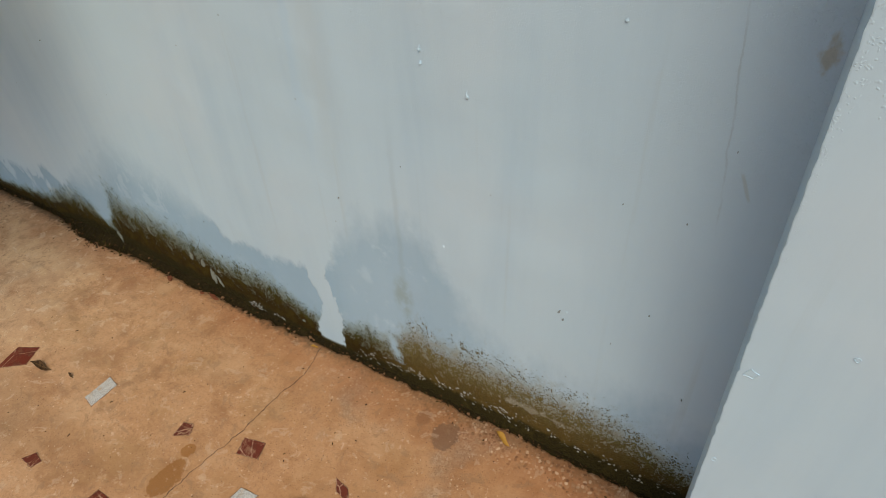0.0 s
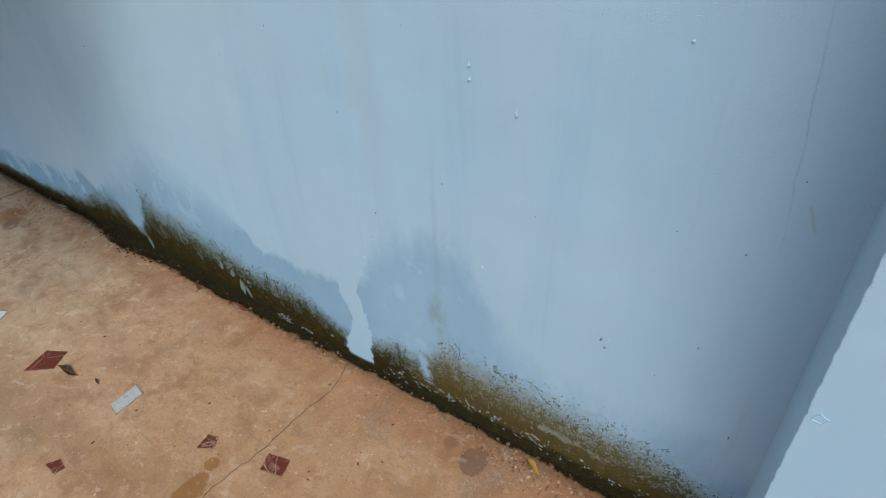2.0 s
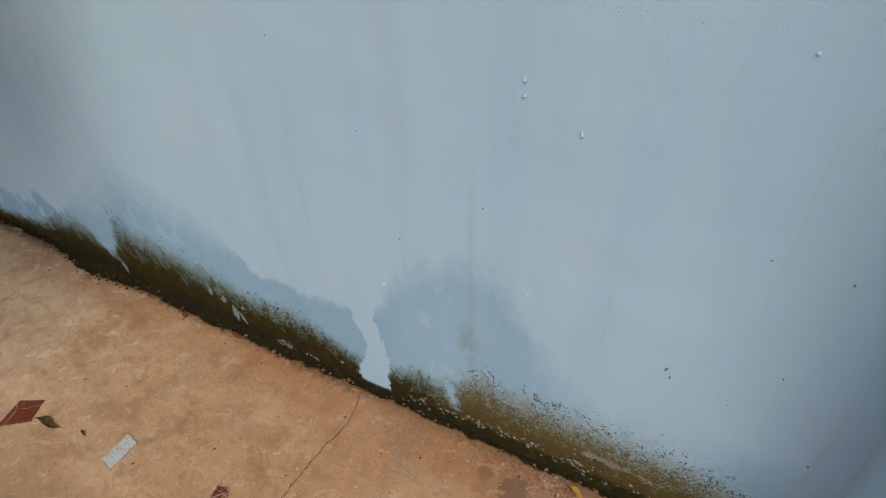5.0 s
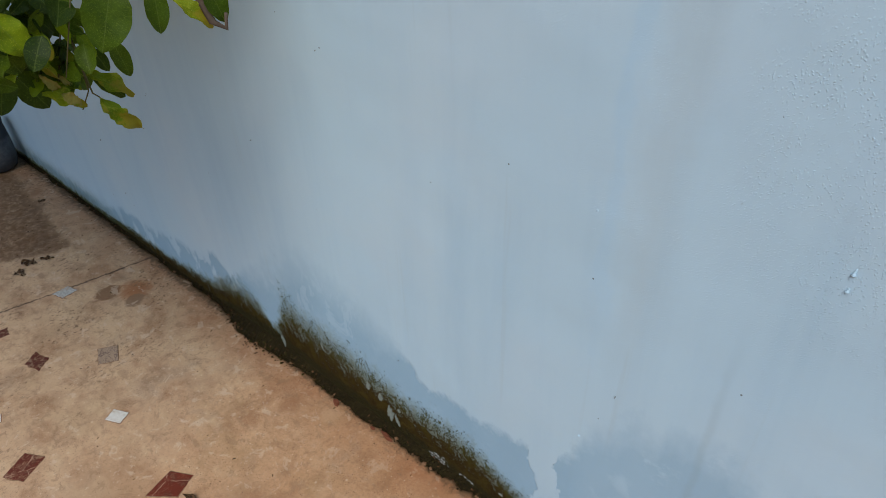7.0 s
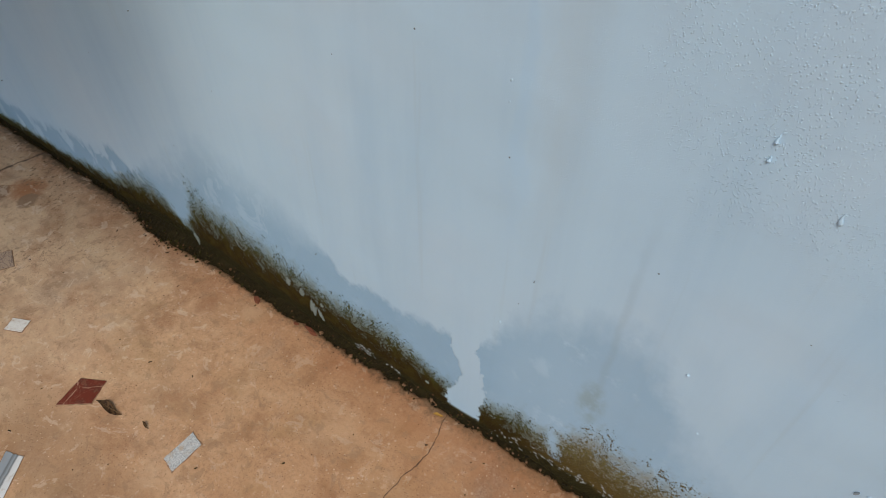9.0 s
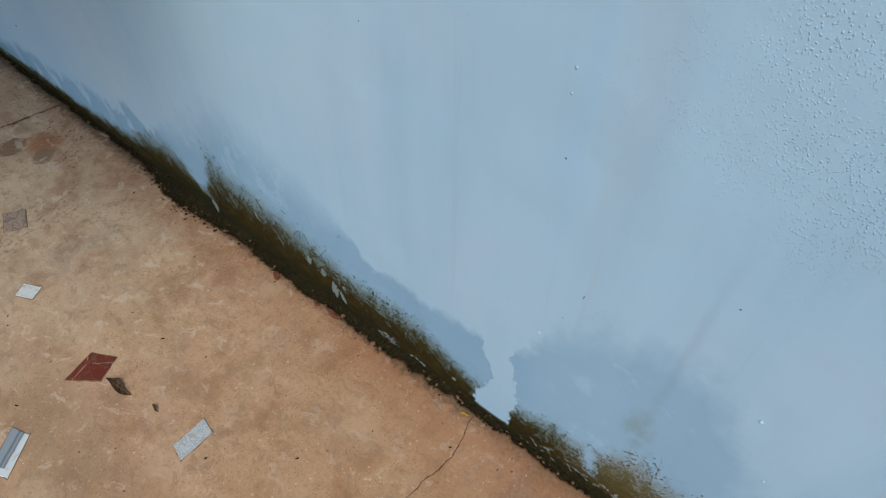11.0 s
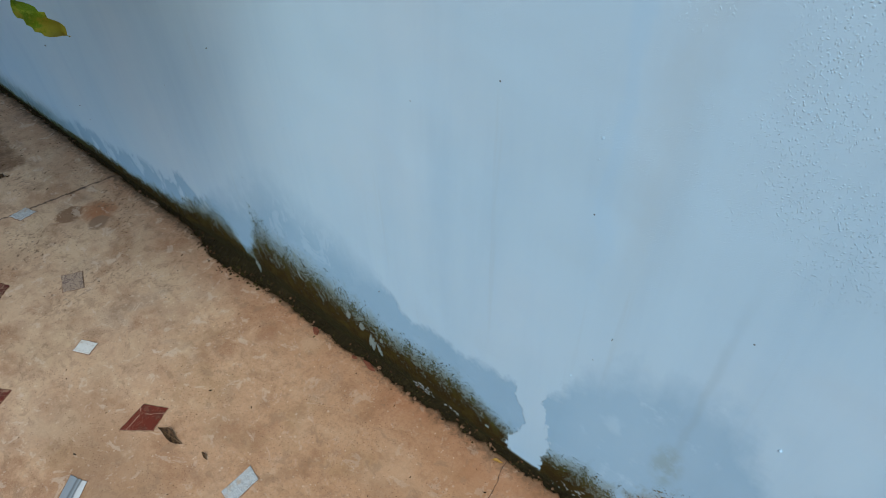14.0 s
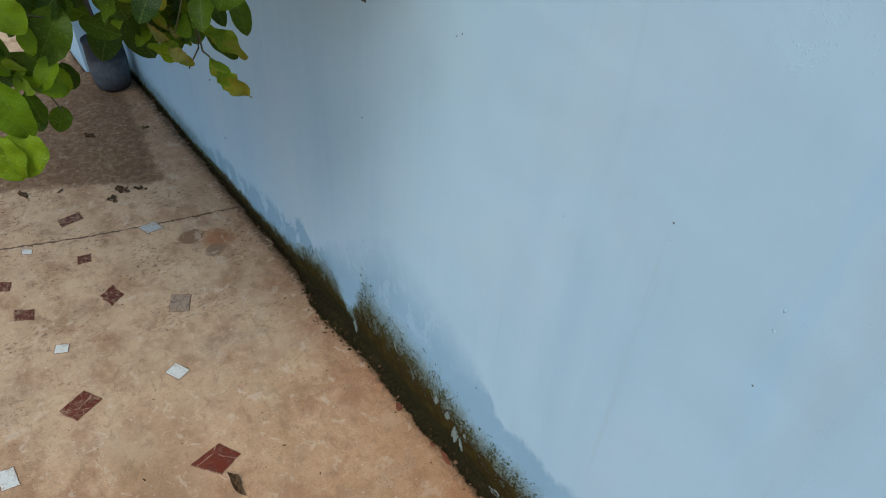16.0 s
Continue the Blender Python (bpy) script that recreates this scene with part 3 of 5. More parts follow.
def moss():
    k = Mat("moss_and_soil", 0.95)
    k.bsdf.inputs["Specular IOR Level"].default_value = 0.15
    pos = k.geo.outputs["Position"]
    r = k.geo.outputs["Random Per Island"]
    c = k.ramp(r, [(0, (0.012, 0.010, 0.005)), (0.4, (0.035, 0.024, 0.009)), (0.7, (0.045, 0.040, 0.009)), (0.92, (0.075, 0.038, 0.016)), (1, (0.17, 0.085, 0.04))])
    return k.done(c, k.bump(k.noise(pos, 300, 3), 0.6, 0.002))


def red_tile():
    k = Mat("glazed_red_tile", 0.6)
    pos = k.geo.outputs["Position"]
    rnd = k.t.nodes.new("ShaderNodeObjectInfo").outputs["Random"]
    k.bsdf.inputs["Specular IOR Level"].default_value = 0.3
    c = k.mix(k.noise(pos, 60, 5, 0.7), (0.110, 0.017, 0.007), (0.180, 0.031, 0.012))
    c = k.mix(k.math("MULTIPLY", rnd, 0.4), c, (0.090, 0.030, 0.016))
    bent = k.mix(0.012, pos, k.noise_colour(pos, 40), "ADD")
    split = k.cells(k.scaled(bent, (1, 1, 0), (0.37, 0.11, 0)), 10.5, "DISTANCE_TO_EDGE")[0]
    c = k.mix(k.math("MULTIPLY", k.step(split, 0.020, 0.008, 0, 0.8), k.step(k.noise(pos, 45, 4, 0.7), 0.40, 0.55)), c, (0.44, 0.27, 0.18))
    c = k.mix(k.step(k.noise(pos, 55, 6, 0.8, 0.8), 0.56, 0.68, 0, 0.55), c, (0.33, 0.19, 0.11))
    c = k.mix(k.step(k.noise(pos, 26, 5, 0.7), 0.50, 0.66, 0, 0.5), c, (0.085, 0.030, 0.016))
    c = k.mix(k.math("MULTIPLY", k.step(k.noise(pos, 38, 6, 0.8, 1.2), 0.53, 0.58), k.math("MULTIPLY", rnd, 0.9)), c, (0.40, 0.25, 0.15))
    worn = k.step(k.xyz(pos)[0], -1.25, -1.75)
    c = k.mix(k.math("MULTIPLY", k.step(k.noise(k.scaled(pos, (1, 1, 0), (0.2, 0.7, 0)), 48, 5, 0.7, 1.0), 0.52, 0.56, 0, 0.85), worn), c, (0.42, 0.28, 0.17))
    c = k.mix(k.math("MULTIPLY", worn, 0.45), c, (0.060, 0.022, 0.012))
    return k.done(c, k.bump(k.noise(pos, 200, 3), 0.2, 0.001))


def pale_tile(name, a, b, rough=0.4, scribble=0.0):
    k = Mat(name, rough)
    pos = k.geo.outputs["Position"]
    c = k.mix(k.step(k.noise(pos, 330, 4, 0.8), 0.38, 0.62), a, b)
    c = k.mix(k.step(k.noise(pos, 40, 5, 0.7), 0.50, 0.68, 0, 0.7), c, (0.42, 0.30, 0.19))
    if scribble:
        ridge = k.math("ABSOLUTE", k.math("SUBTRACT", k.noise(k.scaled(pos, (1, 2, 0)), 30, 3, 0.6), 0.5))
        c = k.mix(k.step(ridge, 0.03, 0.012, 0, scribble), c, (0.14, 0.09, 0.075))
    return k.done(c, k.bump(k.noise(pos, 240, 3), 0.25, 0.001))


def striped_tile():
    k = Mat("striped_grey_tile", 0.35)
    v = k.tex.outputs["Object"]
    x, y, _ = k.xyz(v)
    s = k.math("ADD", x, k.math("MULTIPLY", k.noise(v, 40, 3), 0.006))
    c = k.ramp(k.math("ADD", k.math("MULTIPLY", s, 14.0), 0.5, clamp=True), [(0, (0.25, 0.28, 0.29)), (0.42, (0.29, 0.32, 0.33)), (0.48, (0.14, 0.15, 0.15)), (0.58, (0.30, 0.33, 0.33)),
                                                                         (0.64, (0.15, 0.16, 0.16)), (0.70, (0.62, 0.62, 0.58)), (1, (0.68, 0.68, 0.64))])
    c = k.mix(k.step(y, -0.036, -0.039), c, (0.66, 0.66, 0.62))
    c = k.mix(k.step(k.noise(v, 70, 4, 0.7), 0.55, 0.7, 0, 0.45), c, (0.40, 0.32, 0.24))
    return k.done(c)


def leaf_green(name, a, b, yellow=0.0):
    k = Mat(name, 0.5)
    k.bsdf.inputs["Specular IOR Level"].default_value = 0.16
    v = k.tex.outputs["Object"]
    x, y, _ = k.xyz(v)
    rnd = k.t.nodes.new("ShaderNodeObjectInfo").outputs["Random"]
    c = k.mix(rnd, a, b)
    c = k.mix(k.step(k.noise(v, 26, 4, 0.6), 0.4, 0.66, 0, 0.75), c, tuple(q * 0.5 for q in a))
    c = k.mix(k.step(k.math("ABSOLUTE", x), 0.0009, 0.0004, 0, 0.35), c, (0.16, 0.22, 0.04))
    mott = k.step(k.noise(v, 430, 3, 0.75), 0.54, 0.64, 0, 0.32 + yellow * 0.4)
    c = k.mix(mott, c, (0.22, 0.33, 0.03))
    # pale feeding dots, thick on some leaves
    cell = k.cells(k.mix(0.002, v, k.noise_colour(v, 400), "ADD"), 620)
    dot = k.math("MULTIPLY", k.step(cell[0], 0.42, 0.22), k.step(k.xyz(cell[1])[0], 0.45, 0.55))
    dot = k.math("MULTIPLY", dot, k.step(k.math("ADD", k.noise(v, 22, 3), k.math("MULTIPLY", rnd, 0.35)), 0.50, 0.80, 0.05, 0.6))
    c = k.mix(dot, c, tuple(min(0.55, q * 2.6 + 0.06) for q in b[:2]) + (0.04,))
    rib = k.math("ABSOLUTE", k.math("SUBTRACT", k.math("FRACT", k.math("MULTIPLY", k.math("SUBTRACT", y, k.math("MULTIPLY", k.math("ABSOLUTE", x), 0.7)), 115.0)), 0.5))
    c = k.mix(k.step(rib, 0.07, 0.02, 0, 0.16), c, tuple(q * 1.7 for q in b))
    if yellow:
        c = k.mix(k.step(k.noise(v, 62, 5, 0.7), 0.52, 0.60, 0, 0.6 * yellow), c, (0.40, 0.45, 0.035))
        tip = k.math("ADD", k.noise(v, 40, 4, 0.7), k.math("MULTIPLY", k.step(y, 0.03, 0.075), 0.25))
        c = k.mix(k.step(tip, 0.54, 0.68, 0, yellow), c, (0.30, 0.24, 0.02))
    flat = k.math("ABSOLUTE", x)
    vein = k.math("SINE", k.math("MULTIPLY", k.math("ADD", k.math("SUBTRACT", y, k.math("MULTIPLY", flat, 0.8)), k.math("MULTIPLY", k.noise(v, 30, 2), 0.01)), 900))
    h = k.math("ADD", k.math("MULTIPLY", vein, 0.03), k.math("MULTIPLY", k.noise(v, 60, 3), 1.0))
    k.done(c, k.bump(h, 0.35, 0.002))
    tr = k.t.nodes.new("ShaderNodeBsdfTranslucent")
    k.put(tr.inputs[0], k.mix(0.5, c, (0.22, 0.34, 0.02)))
    mx = k.t.nodes.new("ShaderNodeMixShader")
    mx.inputs[0].default_value = 0.32
    k.t.links.new(k.bsdf.outputs[0], mx.inputs[1])
    k.t.links.new(tr.outputs[0], mx.inputs[2])
    k.t.links.new(mx.outputs[0], k.t.nodes["Material Output"].inputs[0])
    return k.m


def plain(name, a, b, scale, rough=0.7, depth=0.003):
    k = Mat(name, rough)
    v = k.geo.outputs["Position"]
    k.bsdf.inputs["Specular IOR Level"].default_value = 0.25
    n = k.noise(v, scale, 5, 0.65)
    c = k.mix(n, a, b)
    return k.done(c, k.bump(n, 0.4, depth))


def dry_leaf():
    k = Mat("dry_leaf", 0.8)
    k.bsdf.inputs["Specular IOR Level"].default_value = 0.2
    v = k.tex.outputs["Object"]
    n = k.noise(v, 170, 5, 0.75)
    c = k.mix(k.step(n, 0.42, 0.62), (0.026, 0.013, 0.006), (0.120, 0.064, 0.026))
    c = k.mix(k.step(k.noise(v, 60, 4, 0.7), 0.55, 0.68, 0, 0.7), c, (0.24, 0.15, 0.06))
    c = k.mix(k.step(k.math("ABSOLUTE", k.xyz(v)[0]), 0.0012, 0.0004, 0, 0.6), c, (0.17, 0.10, 0.04))
    return k.done(c, k.bump(n, 0.6, 0.003))


def dusty_pot():
    k = Mat("dusty_black_plastic", 0.6)
    v = k.tex.outputs["Object"]
    z = k.math("ADD", k.xyz(v)[2], k.math("MULTIPLY", k.math("SUBTRACT", k.noise(v, 16, 4), 0.5), 0.05))
    dust = k.ramp(k.math("DIVIDE", z, 0.25, clamp=True), [(0, 0.10), (0.10, 0.35), (0.25, 0.75), (0.55, 1.0), (0.66, 0.85), (0.74, 0.25), (1, 0.12)])
    c = k.mix(k.math("MULTIPLY", dust, k.step(k.noise(v, 30, 5, 0.7), 0.2, 0.7, 0.35, 1.0)), (0.010, 0.012, 0.016), (0.125, 0.136, 0.150))
    return k.done(c, k.bump(k.noise(v, 90, 3), 0.2, 0.001))


WALL, PLAIN_WALL, SLAB = painted_wall(), plain_wall(), slab()
SOIL, EARTH, MOSS = earth("dark_soil", (0.007, 0.005, 0.002), (0.036, 0.027, 0.008)), earth("red_earth", (0.16, 0.085, 0.04), (0.30, 0.18, 0.10)), moss()
RED, WHITE = red_tile(), pale_tile("white_tile", (0.62, 0.60, 0.53), (0.74, 0.72, 0.65), 0.55)
GREY, STRIPED = pale_tile("grey_stone_tile", (0.26, 0.27, 0.255), (0.60, 0.60, 0.56), 0.7), striped_tile()
FADED = pale_tile("faded_tile", (0.27, 0.18, 0.115), (0.42, 0.31, 0.215), 0.85, 0.8)
# citrus leaf in a middle and a bright green, then dark and yellowing
LEAF, LEAF_BRIGHT = leaf_green("citrus_leaf", (0.034, 0.072, 0.003), (0.088, 0.135, 0.004)), leaf_green("bright_citrus_leaf", (0.120, 0.205, 0.003), (0.20, 0.29, 0.005))
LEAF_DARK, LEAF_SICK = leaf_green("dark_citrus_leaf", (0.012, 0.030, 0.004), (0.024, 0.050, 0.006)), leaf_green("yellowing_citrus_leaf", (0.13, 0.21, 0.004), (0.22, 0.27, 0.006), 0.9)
DRY, ORANGE = dry_leaf(), plain("orange_leaf", (0.34, 0.17, 0.03), (0.45, 0.26, 0.05), 60)
BARK, TWIG = plain("bark", (0.06, 0.045, 0.032), (0.16, 0.12, 0.085), 60, 0.9, 0.006), plain("green_twig", (0.05, 0.05, 0.02), (0.15, 0.13, 0.05), 90)
POT = dusty_pot()
FLAKE = plain("paint_flake", (0.05, 0.065, 0.035), (0.36, 0.42, 0.39), 95)
JOINT = plain("dirty_joint", (0.085, 0.040, 0.020), (0.42, 0.25, 0.14), 150)
CRUMB = plain("broken_cement", (0.13, 0.07, 0.035), (0.34, 0.19, 0.10), 90, 0.9)
BRICK = plain("terracotta", (0.42, 0.16, 0.06), (0.55, 0.24, 0.09), 30)
CHIP = plain("dirty_brick", (0.070, 0.028, 0.014), (0.26, 0.085, 0.042), 130, 0.95)


# ---- mesh helpers ----
def mesh_of(name, bm, material, smooth=False):
    me = bpy.data.meshes.new(name)
    bm.normal_update()
    bm.to_mesh(me)
    bm.free()
    me.materials.append(material)
    if smooth:
        me.shade_smooth()
    return me


def part(name, bm, material, parent=None, label="", smooth=False):
    ob = new(name, mesh_of(name, bm, material, smooth))
    ob.parent = parent
    return tagged(ob, label)


def box(x0, x1, y0, y1, z0, z1, bevel=0.0):
    bm = bmesh.new()
    bmesh.ops.create_cube(bm, size=1)
    for v in bm.verts:
        v.co = Vector((x0 + (v.co.x + 0.5) * (x1 - x0), y0 + (v.co.y + 0.5) * (y1 - y0), z0 + (v.co.z + 0.5) * (z1 - z0)))
    if bevel:
        bmesh.ops.bevel(bm, geom=list(bm.edges), offset=bevel, segments=2, affect="EDGES", profile=0.5)
    return bm


def tube(points, radii, sides=8):
    """A bent, tapered rod through the points."""
    bm = bmesh.new()
    rings = []
    for i, p in enumerate(points):
        p = Vector(p)
        d = (Vector(points[min(i + 1, len(points) - 1)]) - Vector(points[max(i - 1, 0)])).normalized()
        u = d.orthogonal().normalized()
        w = d.cross(u)
        rings.append([bm.verts.new(p + radii[i] * (math.cos(a) * u + math.sin(a) * w)) for a in (2 * math.pi * j / sides for j in range(sides))])
    for a, b in zip(rings, rings[1:]):
        # match the turn of neighbouring rings
        s = min(range(sides), key=lambda q: sum((a[j].co - b[(j + q) % sides].co).length for j in range(sides)))
        for j in range(sides):
            bm.faces.new((a[j], a[(j + 1) % sides], b[(j + 1 + s) % sides], b[(j + s) % sides]))
    bm.faces.new(rings[0][::-1])
    bm.faces.new(rings[-1])
    bmesh.ops.recalc_face_normals(bm, faces=bm.faces)
    return bm


def lathe(profile, sides=40):
    bm = bmesh.new()
    rings = [[bm.verts.new((r * math.cos(2 * math.pi * j / sides), r * math.sin(2 * math.pi * j / sides), z)) for j in range(sides)] for r, z in profile]
    for a, b in zip(rings, rings[1:]):
        for j in range(sides):
            bm.faces.new((a[j], a[(j + 1) % sides], b[(j + 1) % sides], b[j]))
    bm.faces.new(rings[0][::-1])
    bm.faces.new(rings[-1])
    bmesh.ops.recalc_face_normals(bm, faces=bm.faces)
    return bm


# ---- the large structure ----
STEP, RIGHT, LEFT = 0.25, 0.965, -3.72


def wall_sheet():
    """The long wall's front as a slightly uneven sheet on a solid back."""
    bm = bmesh.new()
    nx, nz = 150, 70
    x0, x1, z0, z1 = LEFT - 0.1, RIGHT + 0.1, -0.12, 2.4
    grid = [[bm.verts.new((x0 + (x1 - x0) * i / nx, 0.004 * noise.noise((i * 0.11, j * 0.09, 3)) + 0.002 * noise.noise((i * 0.5, j * 0.4, 7)), z0 + (z1 - z0) * j / nz)) for j in range(nz + 1)] for i in range(nx + 1)]
    for i in range(nx):
        for j in range(nz):
            bm.faces.new((grid[i][j], grid[i + 1][j], grid[i + 1][j + 1], grid[i][j + 1]))
    rim = [grid[i][0] for i in range(nx + 1)] + [grid[nx][j] for j in range(1, nz + 1)] + [grid[i][nz] for i in range(nx - 1, -1, -1)] + [grid[0][j] for j in range(nz - 1, 0, -1)]
    back = [bm.verts.new((v.co.x, 0.2, v.co.z)) for v in rim]
    for i in range(len(rim)):
        j = (i + 1) % len(rim)
        bm.faces.new((rim[j], rim[i], back[i], back[j]))
    bm.faces.new(back)
    return bm


wall_north = tagged(part("wall_north", wall_sheet(), WALL, smooth=True), "light blue painted yard wall, algae and peeled paint along its foot", "wall", kind="structure")


def pier(x0, x1, depth, chips, lean=0.0):
    """A projecting piece of wall whose free corner is worn uneven, with knocks."""
    bm = box(x0, x1, -depth, 0.15, -0.12, 2.4)
    long_edges = [e for e in bm.edges if abs(e.verts[0].co.z - e.verts[1].co.z) > 1]
    bmesh.ops.subdivide_edges(bm, edges=long_edges, cuts=320, use_grid_fill=True)
    corner = [e for e in bm.edges if all(v.co.y < -depth + 0.001 for v in e.verts) and all(min(v.co.x - x0, x1 - v.co.x) < 0.001 for v in e.verts) and abs(e.verts[0].co.z - e.verts[1].co.z) > 0.001]
    bmesh.ops.bevel(bm, geom=corner, offset=0.0022, segments=2, affect="EDGES", profile=0.6)
    for v in bm.verts:
        if v.co.y < -depth + 0.02:
            v.co.x += 0.0016 * noise.noise((0, 1, v.co.z * 60)) + 0.0004 * noise.noise((5, 1, v.co.z * 5))
            for z, r in chips:
                if abs(v.co.z - z) < r:
                    v.co.x += 0.35 * (r - abs(v.co.z - z)) * (1 if v.co.x < x0 + 0.02 else 0)
    for v in bm.verts:
        v.co.x -= lean * v.co.z
    return bm


pier_right = tagged(part("wall_east_pier", pier(RIGHT, 1.55, STEP, ((0.832, 0.007), (0.612, 0.004), (0.98, 0.003), (0.40, 0.004)), 0.027), PLAIN_WALL), "light blue painted wall pier with worn corner", "wall", kind="structure")
pier_left = tagged(part("wall_west_pier", pier(-7.0, LEFT, 0.20, ()), PLAIN_WALL), "light blue painted wall section beyond the pot", "wall", kind="structure")
wall_far = tagged(part("wall_east", box(1.55, 6.0, 0, 0.2, -0.12, 2.4), PLAIN_WALL), "light blue painted wall running on", "wall", kind="structure")
ground = tagged(part("ground", box(-300, 300, -300, 300, -0.5, -0.022), EARTH), "bare reddish earth", "ground", kind="structure")


def slab_edge(x):
    """Where the cement stops short of the wall."""
    base = -0.013 + 0.006 * min(1, max(0, x / 0.3)) - 0.017 * math.exp(-((x + 0.75) / 0.45) ** 2) - 0.030 * math.exp(-((x + 1.30) / 0.17) ** 2)
    if x > RIGHT - 0.01:
        base = -STEP - 0.012
    if x < LEFT:
        base = -0.2 - 0.012
    notch = -0.016 * math.exp(-((x + 1.40) / 0.06) ** 2)
    return base + notch + 0.013 * noise.noise((x * 7, 0, 2)) + 0.009 * noise.noise((x * 31, 0, 5)) + 0.007 * noise.noise((x * 105, 0, 5))


def slab_mesh():
    bm = bmesh.new()
    n = 1300
    xs = [-9.0] + [-4.2 + 6.2 * i / n for i in range(n + 1)] + [6.0]
    ys = [-7.0, -2.0, -1.0, -0.4]
    rows = []
    for x in xs:
        e = slab_edge(x)
        lip = 0.004 * noise.noise((x * 12, 4, 1))
        col = [bm.verts.new((x, y, 0)) for y in ys]
        col += [bm.verts.new((x, e - 0.012, 0.0005)), bm.verts.new((x, e - 0.004, -0.001)), bm.verts.new((x, e, -0.005 + lip)), bm.verts.new((x, e + 0.002, -0.03))]
        rows.append(col)
    for a, b in zip(rows, rows[1:]):
        for j in range(len(a) - 1):
            bm.faces.new((a[j], b[j], b[j + 1], a[j + 1]))
    return bm


pavement = tagged(part("pavement", slab_mesh(), SLAB, smooth=True), "tan cement yard floor with set tile fragments, cracks and stains", "floor", kind="structure")


def foot_growth():
    """Clods, moss and rootlets in the gap between cement and wall."""
    rng = random.Random(4)
    bm = bmesh.new()
    for i in range(4600):
        x = rng.uniform(-3.6, RIGHT)
        thick = math.exp(-((x + 1.3) / 0.22) ** 2)
        e = slab_edge(x)
        clump = max(0.0, noise.noise((x * 16, 2, 8)) + 0.25)
        y = rng.uniform(e - 0.004 - (0.035 * thick + 0.020 * clump) * rng.random() ** 2, 0.0)
        r = rng.uniform(0.0010, 0.0034) * (1 + 0.9 * thick)
        z = -0.004 + 0.017 * max(0, 1 - y / e) ** 1.5 + rng.uniform(-0.002, 0.003)
        z = max(z, 0.0008) if y < e else z
        made = bmesh.ops.create_icosphere(bm, subdivisions=1, radius=r, matrix=pose(x, y, z, rng.uniform(0, 90), rng.uniform(0, 90), rng.uniform(0, 90)))["verts"] if i < 500 else None
        if i % 11 == 5:
            a = rng.uniform(0, 6.28)
            d = Vector((math.cos(a), math.sin(a) * 0.6, rng.uniform(-0.1, 0.5))) * rng.uniform(0.006, 0.018)
            side = d.cross(Vector((0, 0, 1))).normalized() * 0.0005
            c = Vector((x, y - 0.004, max(z, 0.001)))
            q = [bm.verts.new(c + o) for o in (-side, side, d * 0.5 + side + Vector((0, 0, 0.002)), d * 0.5 - side + Vector((0, 0, 0.002)), d)]
            bm.faces.new(q[:4])
            bm.faces.new((q[3], q[2], q[4]))
        if made:
            for v in made:
                v.co += Vector((rng.uniform(-1, 1), rng.uniform(-1, 1), rng.uniform(-1, 1))) * r * 0.35
        else:
            c = Vector((x, y, z))
            vs = [bm.verts.new(c + Vector((rng.uniform(-1, 1), rng.uniform(-1, 1), rng.uniform(-0.6, 1))) * r * 1.3) for _ in range(4)]
            for f in ((0, 1, 2), (0, 2, 3), (0, 3, 1), (1, 3, 2)):
                bm.faces.new([vs[q] for q in f])
    return bm


def fillet():
    """Packed soil and moss that slopes from the cement's edge up the wall."""
    bm = bmesh.new()
    n = 1100
    rows = []
    for i in range(n + 1):
        x = -3.7 + (RIGHT + 3.7) * i / n
        e = slab_edge(x)
        high = 0.012 + 0.010 * noise.noise((x * 9, 3, 0)) + 0.016 * math.exp(-((x + 1.3) / 0.2) ** 2)
        row = []
        for j, f in enumerate((-0.25, 0.0, 0.25, 0.5, 0.75, 1.0)):
            y = e * (1 - f) + 0.006 * f
            z = -0.007 + (high + 0.007) * max(0, f) ** 1.5 if f >= 0 else -0.03
            if 0 < f < 1:
                z += 0.005 * noise.noise((x * 60, f * 3, 1)) + 0.003 * noise.noise((x * 190, f * 9, 6))
                y += 0.004 * noise.noise((x * 80, f * 4, 9))
            row.append(bm.verts.new((x, y, z)))
        rows.append(row)
    for a, b in zip(rows, rows[1:]):
        for j in range(5):
            bm.faces.new((a[j], b[j], b[j + 1], a[j + 1]))
    return bm


soil_gap = tagged(part("soil_strip", fillet(), SOIL), "dark mossy soil packed between floor and wall", "soil", kind="structure")
tagged(part("moss_clods", foot_growth(), MOSS), "dark moss, soil crumbs and rootlets along the wall foot", "moss", kind="stuff")


def edge_crumbs():
    """Broken bits of reddish cement along the slab's edge."""
    rng = random.Random(31)
    bm = bmesh.new()
    for i in range(150):
        x = rng.uniform(-3.2, RIGHT - 0.02)
        r = rng.choice((0.002, 0.003, 0.004, 0.004, 0.007))
        c = Vector((x, slab_edge(x) + rng.uniform(-0.012, 0.008), -0.001))
        for v in bmesh.ops.create_icosphere(bm, subdivisions=1, radius=r, matrix=Matrix.Translation(c))["verts"]:
            v.co = c + (v.co - c) * rng.uniform(0.6, 1.3)
            v.co.z = c.z + (v.co.z - c.z) * 0.6
    return bm


tagged(part("cement_crumbs", edge_crumbs(), CRUMB), "broken reddish cement bits along the floor's edge", "debris", kind="stuff")


